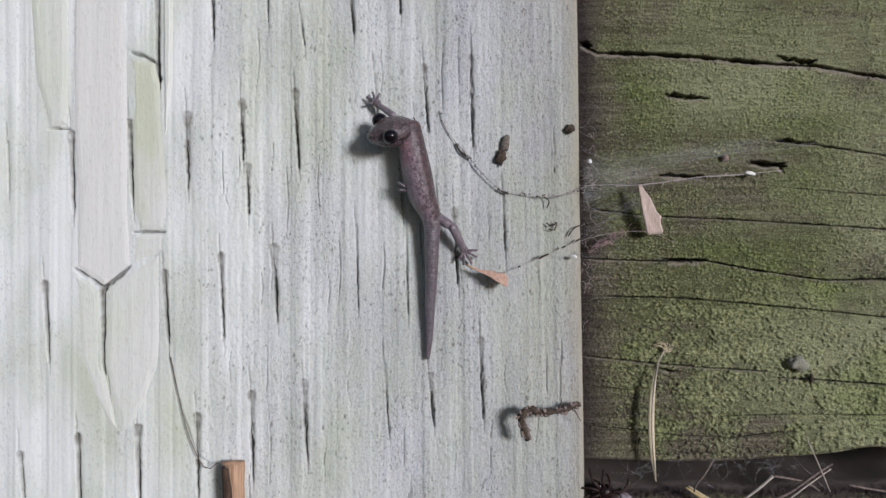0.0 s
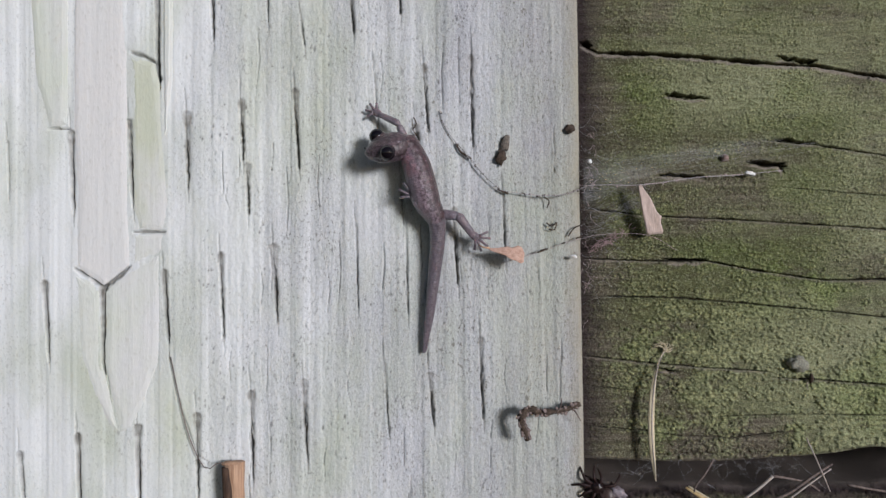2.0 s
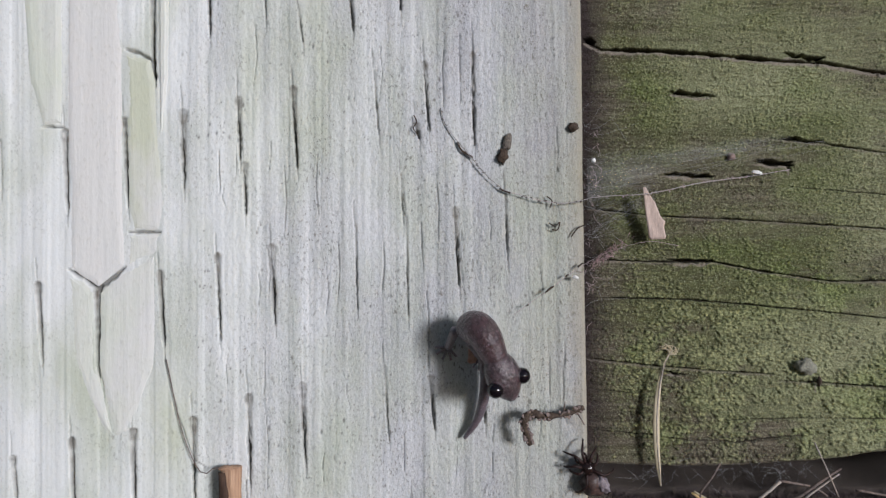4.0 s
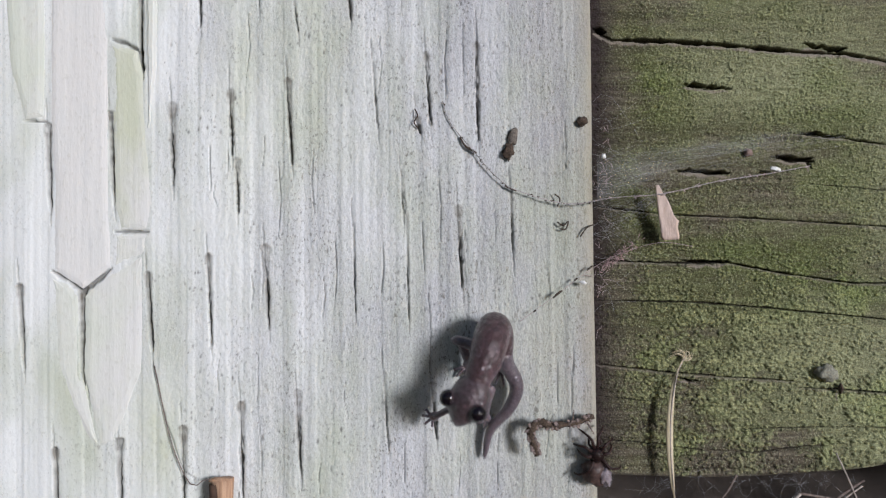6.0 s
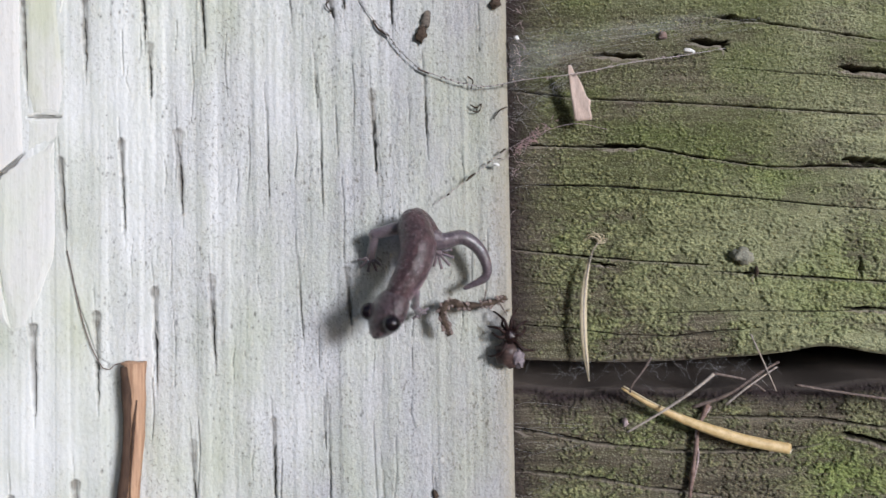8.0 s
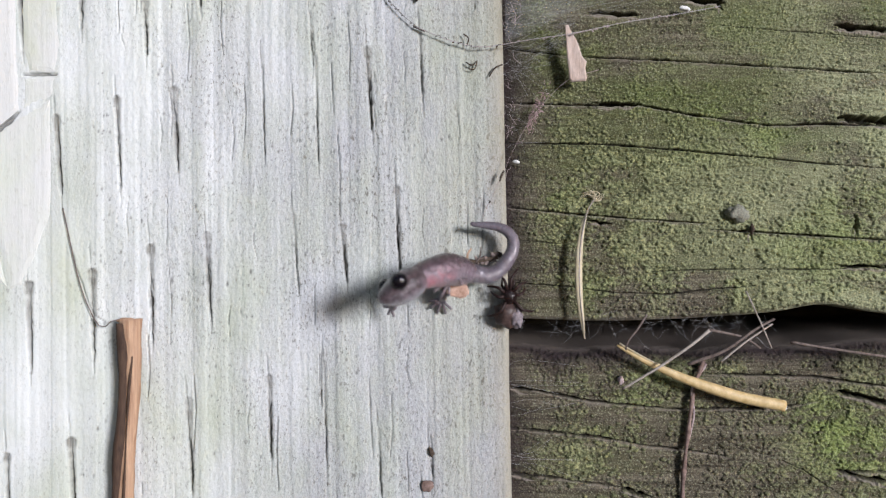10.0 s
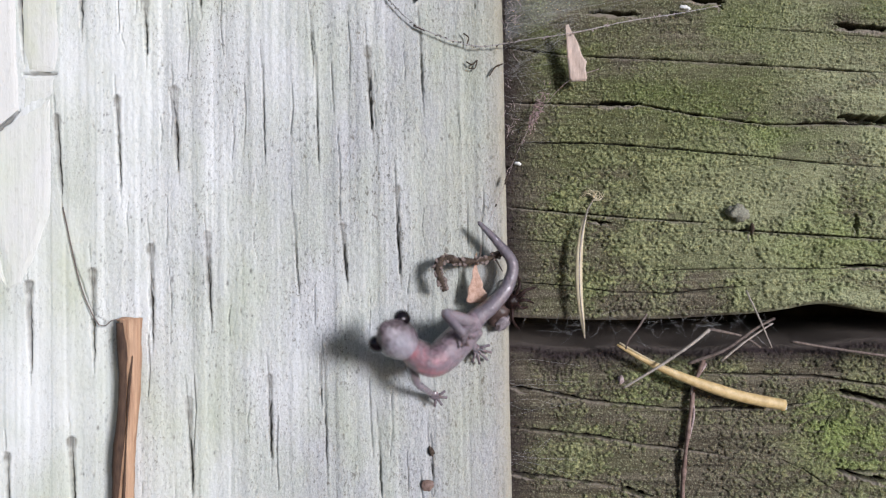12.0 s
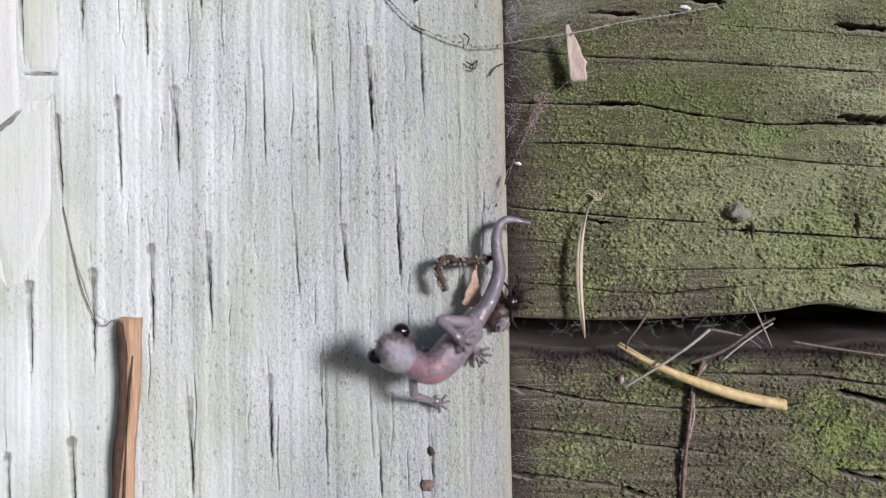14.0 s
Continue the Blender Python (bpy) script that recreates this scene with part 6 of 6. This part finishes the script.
tube_thing("twig", [(59.36, -44.54, 1.6), (63.05, -41.3, 2.2), (67.74, -38.43, 1.6)], lambda f: 0.2 - 0.07 * f, PALE_TWIG, "thin pale twig in the gap", "twig", 7, 14, 1.0, 0.12, TWIGS, 6)
tube_thing("twig", [(63.68, -33.13, 1.2), (65.02, -37.24, 2.6), (67.74, -42.4, 1.4)], lambda f: 0.16 - 0.06 * f, PALE_TWIG, "straight whitish grass stem over the gap", "twig", 6, 14, 1.0, 0.05, TWIGS, 7)
tube_thing("twig", [(47.57, -36.92, 0.8), (45.95, -39.02, 1.6), (44.18, -41.38, 1.6), (44.09, -43.38, 0.8)], lambda f: 0.2 - 0.05 * f, TWIG, "small curved twig in the gap", "twig", 6, 14, 1.0, 0.1, TWIGS, 8)
tube_thing("twig", [(71.2, -41.52, 0.6), (78.05, -42.68, 0.8), (87.61, -44.11, 0.6)], lambda f: 0.22, TWIG, "thin twig lying on the lower plank", "twig", 6, 14, 1.0, 0.12, TWIGS, 9)
ROOT_LINE = [(57.50, -44.73, -0.80), (55.89, -48.75, -0.80), (55.29, -53.19, -0.80), (54.48, -59.23, -0.80), (53.88, -66.28, -0.80), (53.58, -80.37, -0.80)]
root = thing("root", "thin reddish-brown twisted root down the lower plank", "root")
bm = bmesh.new()
add_tube(bm, wall_line(ROOT_LINE, 50), lambda f: (0.36 + 0.08 * math.sin(f * 40)) * MM, 8, 1.0, 0.2, random.Random(10))
part("main_strand", bm, ROOT, root)
bm = bmesh.new()
add_tube(bm, wall_line([(a + 0.45 * math.sin(b * 0.8), b - 0.6, c + 0.35 * math.cos(b * 0.8)) for a, b, c in ROOT_LINE], 60), lambda f: 0.2 * MM, 7, 1.0, 0.2, random.Random(12))
part("side_strand", bm, FLUFF, root, "paler side strand")

# crumbs, seeds and lumps
lump_thing("dropping", 10.2, 16.2, 0.45, (0.85, 0.55, 1.35), DROPPING, "dark crumbly dropping stuck to the post", "dropping", 2, 0.5, 8)
lump_thing("dropping", 10.9, 18.7, 0.3, (0.85, 0.35, 1.4), CRUMB, "grey crumbly dropping stuck to the post", "dropping", 3, 0.5, 12)
lump_thing("dropping", 22.4, 21.2, 0.4, (0.9, 0.5, 0.8), DROPPING, "round dark dropping at the post edge", "dropping", 5, 0.4)
lump_thing("seed", 11.6, -64.9, 0.3, (1.1, 0.4, 0.9), ROOT, "flat reddish-brown seed husk on the post", "seed", 14, 0.45)
lump_thing("dropping", 12.2, -59.4, 0.3, (0.4, 0.3, 0.8), DROPPING, "small dark crumb stuck to the post", "dropping", 15, 0.5, -20)
lump_thing("lichen_lump", 63.0, -20.4, -0.4, (1.5, 0.9, 1.3), LICHEN, "round grey lichen lump on the mossy plank", "lichen", 7, 0.55)
lump_thing("bark_stub", 65.4, -22.9, -0.4, (0.35, 0.4, 0.8), DROPPING, "small dark upright bark stub", "bark", 8, 0.4)
lump_thing("seed", 50.2, 16.2, -0.7, (0.7, 0.5, 0.7), ROOT, "small round brown seed on the moss", "seed", 9, 0.35)
lump_thing("husk", 54.2, 13.3, 0.2, (0.8, 0.5, 0.45), WHITE_BIT, "small white husk in the silk", "husk", 10, 0.5, 15)
bead = lump_thing("husk", 22.9, -1.3, 1.4, (0.55, 0.35, 0.3), WHITE_BIT, "tiny white bead in the silk", "husk", 11, 0.4, 10)
lump_thing("husk", 25.8, 15.4, 0.8, (0.4, 0.3, 0.4), WHITE_BIT, "tiny white bead in the silk", "husk", 12, 0.4)
lump_thing("husk", 43.8, -48.0, -1.2, (0.45, 0.35, 0.7), FLUFF, "small grey silk-wrapped husk", "husk", 13, 0.5)


# ---- spider silk ----
def web_thing(name, lines, radius, label, n=12, material=None):
    bm = bmesh.new()
    for line in lines:
        add_tube(bm, wall_line(line, n), lambda f: radius * MM, 3)
    return tagged(part(name, bm, material or WEB, None), label, "cobweb", "cobwebs", "stuff")


rng = random.Random(21)
# the dirty main strand from the post to the plank
# it sags in three stretches once the salamander has dropped
STRAND_LEFT = [(-0.6, 24.5, 0.2), (0.6, 21, 0.3), (4.6, 16.1, 0.5), (7.4, 12.8, 0.6), (10.1, 10.4, 0.7)]
STRAND_MIDDLE = [(10.1, 10.3, 0.7), (15.8, 8.0, 0.9), (20.5, 6.9, 1.1), (25.0, 7.3, 1.4)]
STRAND_RIGHT = [(25.0, 7.3, 1.4), (28.8, 7.8, 2.0), (33.7, 8.2, 2.9), (37.2, 8.9, 2.6), (44.8, 10.9, 1.2), (52.6, 12.3, 0.3), (60.4, 14.0, -0.6)]
STRAND_ROWS = [(0.0, 6.0), (2.75, 6.0), (2.9, 4.8), (3.0, 4.0), (3.2, 3.4), (5.3, 1.6), (8.2, 1.2), (10.3, 0.0), (14.0, 0.0)]


def strand_dust(line, count, seed):
    bm = bmesh.new()
    strand = curve_through(line, 400)
    pick = random.Random(seed)
    for k in range(count):
        u, v, h = strand[pick.randint(4, 396)]
        bit = lump(pick.uniform(0.06, 0.2), pick.uniform(0.05, 0.12), pick.uniform(0.05, 0.14), k, 0.6)
        bmesh.ops.translate(bit, verts=bit.verts[:], vec=place(u + pick.gauss(0, 0.1), v + pick.gauss(0, 0.12), h))
        scrap = bpy.data.meshes.new("scrap")
        bit.to_mesh(scrap)
        bm.from_mesh(scrap)
        bit.free()
        bpy.data.meshes.remove(scrap)
    return tagged(part("web_dust", bm, DROPPING if seed < 3 else FLUFF, None), "dark dust and crumbs along the cobweb thread", "cobweb", "cobwebs", "stuff")


def strand_stretch(line, seed, count):
    main = web_thing("cobweb", [line], 0.06 if seed > 2 else 0.075, "grey dusty main thread of a cobweb", 40, FLUFF if seed > 1 else DROPPING)
    pick = random.Random(seed)
    fine = [[(u + pick.uniform(-0.1, 0.1), v + pick.uniform(-0.09, 0.09), h + 0.1) for u, v, h in line] for _ in range(4)]
    return [main, web_thing("cobweb", fine, 0.014, "fine pale threads along the main strand", 24), strand_dust(line, count, seed)]


strand_stretch(STRAND_LEFT, 1, 26)
middle_pieces = strand_stretch(STRAND_MIDDLE, 2, 30)
strand_pieces = strand_stretch(STRAND_RIGHT, 3, 46)
web_thing("cobweb", [[(2.2, 18.6, 0.3), (3.2, 17.0, 0.4), (5.0, 15.9, 0.4)], [(9.6, 10.5, 0.5), (11.5, 9.7, 0.6)]], 0.2, "thick dark dusty pieces of cobweb", 10, DROPPING)
crumb_thread = web_thing("cobweb", [[(12.0, -11.6, 1.6), (15.3, -9.2, 1.6), (18.4, -7.0, 1.5), (22.1, -4.2, 1.3), (27.7, -0.9, 1.0), (34.7, 1.2, 1.6), (41.0, 0.6, -0.8)]], 0.05, "grey cobweb thread with crumbs", 40, FLUFF)
crumbs = web_thing("cobweb", [[(17.4, -7.8, 1.6), (18.9, -6.6, 1.6)], [(17.7, -7.4, 1.7), (18.6, -6.7, 1.7)], [(20.9, -5.0, 1.4), (21.4, -4.6, 1.4)], [(14.2, -10.1, 1.6), (14.6, -9.8, 1.6)], [(23.0, -3.3, 1.3), (23.9, -2.6, 1.2)]], 0.17, "dark crumbs strung on a cobweb thread", 6, DROPPING)
# the wide sheet that fans over the plank
lines = []
for k in range(20):
    f = k / 19
    a = (25.0 + rng.uniform(-0.6, 0.4), 8.0 + 7.5 * f + rng.uniform(-0.4, 0.4), 0.3 + rng.uniform(0, 0.8))
    b = (44 + rng.uniform(-3, 3), 13.2 + 4.0 * f + rng.uniform(-0.3, 0.3), 0.6 + rng.uniform(0, 0.4))
    c = (60 + rng.uniform(-4, 8), 17.4 + 2.0 * f + rng.uniform(-0.3, 0.3), -0.8)
    lines.append([a, b, c])
for k in range(36):
    f = rng.random()
    lines.append([(25.4 + rng.uniform(-0.5, 0.5), 1.5 + 6 * f, 0.5), (30 + rng.uniform(-2, 2), 4 + 5 * f, 1.2), (35.6 + rng.uniform(-1, 1), 8.5 + 3 * f, 2.2)])
web_thing("cobweb", lines, 0.006, "fine pale threads of a sheet cobweb", 10)
k = Mat("sheer_silk_sheet")
wisps = k.noise(k.coords(60, 60, 420), 1.0, 5.0, 0.65)
SHEET = k.done((0.62, 0.62, 0.60), 0.7, 0.2, alpha=k.math("MULTIPLY", k.ramp(wisps, (0.3, 0.03), (0.7, 0.17)), k.attr("dense")))
us = np.linspace(0, 1, 60)
verts, faces, dense = [], [], []
for i, f in enumerate(us):
    u = 24.6 + 36.0 * f
    low, top = np.interp(u, [24.6, 29.6, 39.5, 52.5, 60.6], [6.8, 9.6, 13.8, 17.0, 18.8]), np.interp(u, [24.6, 39.5, 57.8, 60.6], [16.4, 18.2, 20.0, 19.6])
    for j in range(13):
        g = j / 12
        verts.append(place(u, low + (top - low) * g + 0.15 * math.sin(f * 23 + g * 5), 1.0 - 1.2 * f + 0.5 * math.sin(math.pi * g) + 0.15 * math.sin(f * 9)))
        dense.append(max(0.0, min(1.0, g / 0.12, (1 - g) / 0.5, (1 - f) / 0.25)))
        if i and j:
            n = i * 13 + j
            faces.append((n, n - 1, n - 14, n - 13))
sheet = link_mesh("cobweb", verts, faces, SHEET)
at = sheet.data.attributes.new("dense", "FLOAT", "POINT")
at.data.foreach_set("value", np.array(dense, np.float32))
tagged(sheet, "sheer pale sheet of cobweb over the plank", "cobweb", "cobwebs", "stuff")
# loose threads at the post edge and in the gap
lines = []
for k in range(30):
    v = rng.uniform(-12, 24)
    lines.append([(23.2 + rng.uniform(-1.2, 1), v, 0.4), (25.6 + rng.uniform(-0.5, 1), v + rng.uniform(-3, 3), 0.6), (28 + rng.uniform(-1, 6), v + rng.uniform(-5, 5), -0.6)])
for k in range(26):
    # tangles that hang in the gap: a kinked thread with short side threads
    u, lean = rng.uniform(26, 68), rng.uniform(-1.2, 1.2)
    knots = [(u + lean * i + rng.gauss(0, 0.2), -37.2 - 0.95 * i + rng.gauss(0, 0.15), -0.8 + rng.gauss(0, 0.5)) for i in range(rng.randint(4, 7))]
    lines.append(knots)
    for a in knots[1:-1]:
        if rng.random() < 0.6:
            lines.append([a, (a[0] + rng.gauss(0, 0.7), a[1] + rng.gauss(0, 0.5), a[2]), (a[0] + rng.gauss(0, 1.6), a[1] + rng.gauss(0, 0.9), a[2] - 0.3)])
for k in range(14):
    v = rng.uniform(-64, -44)
    lines.append([(23.6 + rng.uniform(-1, 1), v, 0.3), (27 + rng.uniform(-1, 2), v + rng.uniform(-1.5, 1.5), 0.2), (30 + rng.uniform(0, 8), v + rng.uniform(-3, 3), -1.0)])
web_thing("cobweb", lines, 0.012, "loose pale cobweb threads at the post edge and gap", 8)
bm = bmesh.new()
for k in range(44):
    which = rng.random()
    if which < 0.7:
        c = place(26 + rng.gauss(0, 0.7), 12 + rng.gauss(0, 3.4), 0.6)
    else:
        c = place(25.6 + rng.gauss(0, 0.5), -4 + rng.gauss(0, 3.0), 0.4)
    d = Vector((rng.gauss(0, 0.6), rng.gauss(0, 0.3), rng.gauss(0, 1))).normalized() * rng.uniform(0.2, 0.8) * MM
    kinks = [tuple(c + d * g + Vector((rng.gauss(0, 0.22), 0, rng.gauss(0, 0.22))) * MM) for g in (-1.5, -0.6, 0.3, 1.2)]
    add_tube(bm, curve_through(kinks, 10), lambda f: rng.uniform(0.012, 0.045) * MM, 4)
tagged(part("web_fluff", bm, FLUFF, None), "pinkish grey fluff and crumbs caught in cobweb", "cobweb", "cobwebs", "stuff")

bm = bmesh.new()
for k in range(80):
    x = rng.gauss(0, 2.0)
    c = Vector((x, rng.gauss(0, 0.25), 0.15 * x + rng.gauss(0, 0.38))) * MM
    d = Vector((rng.gauss(0, 1), rng.gauss(0, 0.4), rng.gauss(0, 0.8))).normalized() * rng.uniform(0.25, 0.8) * MM
    add_tube(bm, [c - d, c + Vector((rng.gauss(0, 0.12), 0, rng.gauss(0, 0.12))) * MM, c + d], lambda f: rng.uniform(0.012, 0.07) * MM, 4)
hanging_fluff = tagged(part("web_fluff", bm, PINK_FLUFF, None), "reddish pink fluff hanging in the cobweb", "cobweb", "cobwebs", "stuff")
BEAD_ROWS = [(0.0, 22.9, -1.3, 1.4), (2.75, 22.9, -1.3, 1.4), (3.2, 22.8, -3.0, 1.4), (5.3, 22.3, -5.3, 1.4), (8.2, 22.3, -5.4, 1.4), (9.3, 24.6, -9.0, 1.2), (10.3, 26.6, -12.2, 0.6), (14.0, 26.6, -12.2, 0.6)]
FLUFF_ROWS = [(0.0, 28.8, 1.5, -20), (2.75, 28.8, 1.5, -20), (3.2, 28.6, 0.4, -25), (5.3, 28.0, -1.1, -30), (8.2, 28.0, -1.1, -30), (10.3, 29.6, -3.8, -60), (14.0, 29.6, -3.8, -60)]

for curl in ([(-5.2, 23.2, 0.5), (-4.7, 22.0, 0.8), (-5.3, 21.0, 0.7), (-4.6, 20.0, 0.3)], [(18.2, 4.6, 0.5), (19.2, 4.0, 0.8), (20.0, 4.8, 0.8), (19.6, 3.4, 0.7), (18.6, 3.5, 0.6)], [(17.8, 9.2, 0.6), (18.6, 8.4, 0.9), (18.3, 7.2, 0.6)], [(22.0, 2.2, 0.6), (23.0, 3.6, 0.8), (24.2, 4.2, 0.5)]):
    tube_thing("bristle", curl, lambda f: 0.12, DROPPING, "tiny dark curled bristle on the post", "bristle", 5, 14, 1.0, 0.1, "bristles on the post")


# ---- all that moves ----
# the crumb-laden thread is pulled taut by the leaf scrap until the salamander drops: time, shift and turn
THREAD_ROWS = [(0.0, 0.3, 4.4, 13.5), (1.5, 0.3, 4.6, 16.0), (2.5, 0.3, 4.8, 20.0), (2.8, 0.3, 4.0, 14.0), (3.2, 0.0, 1.0, 3.0), (5.3, 0.0, 0.0, 0.0), (8.2, 0.0, -0.2, -1.0), (9.3, 1.0, -2.5, -14.0), (10.3, 3.6, -5.2, -31.0), (14.0, 3.6, -5.2, -31.0)]


def motions():
    for ob, rows in salamander_poses().items():
        walk(ob, rows)
    walk(dry_leaf, [(t, Matrix.Translation(place(u, v, h)) @ pose(0, 0, 0, 0, -turn, 0) @ pose(0, 0, 0, 0, 0, tip)) for t, u, v, h, turn, tip in LEAF_ROWS])
    for ob in (crumb_thread, crumbs):
        walk(ob, [(t, Matrix.Translation(place(24.0 + u, -3.0 + v, 1.3)) @ pose(0, 0, 0, 0, turn, 0) @ Matrix.Translation(-place(24.0, -3.0, 1.3))) for t, u, v, turn in THREAD_ROWS])
    walk(chip, [(t, Matrix.Translation(place(u, v, 1.9)) @ pose(0, 0, 0, 6, -turn, -10)) for t, u, v, turn in CHIP_ROWS])
    for ob in strand_pieces:
        walk(ob, [(t, Matrix.Translation(place(60.4, 14.0)) @ pose(0, 0, 0, 0, turn, 0) @ Matrix.Translation(-place(60.4, 14.0))) for t, turn in STRAND_ROWS])
    for ob in middle_pieces:
        walk(ob, [(t, Matrix.Translation(place(10.1, 10.3)) @ pose(0, 0, 0, 0, -2.35 * turn, 0) @ Matrix.Translation(-place(10.1, 10.3))) for t, turn in STRAND_ROWS])
    walk(bead, [(t, Matrix.Translation(place(u, v, h))) for t, u, v, h in BEAD_ROWS])
    walk(hanging_fluff, [(t, Matrix.Translation(place(u, v, 0.9)) @ pose(0, 0, 0, 0, turn, 0)) for t, u, v, turn in FLUFF_ROWS])
    walk(spider, [(t, Matrix.Translation(place(u, v, h)) @ pose(0, 0, 0, 90, 0, 0) @ pose(0, 0, 0, 0, 0, turn)) for t, u, v, h, turn in SPIDER_ROWS])


motions()
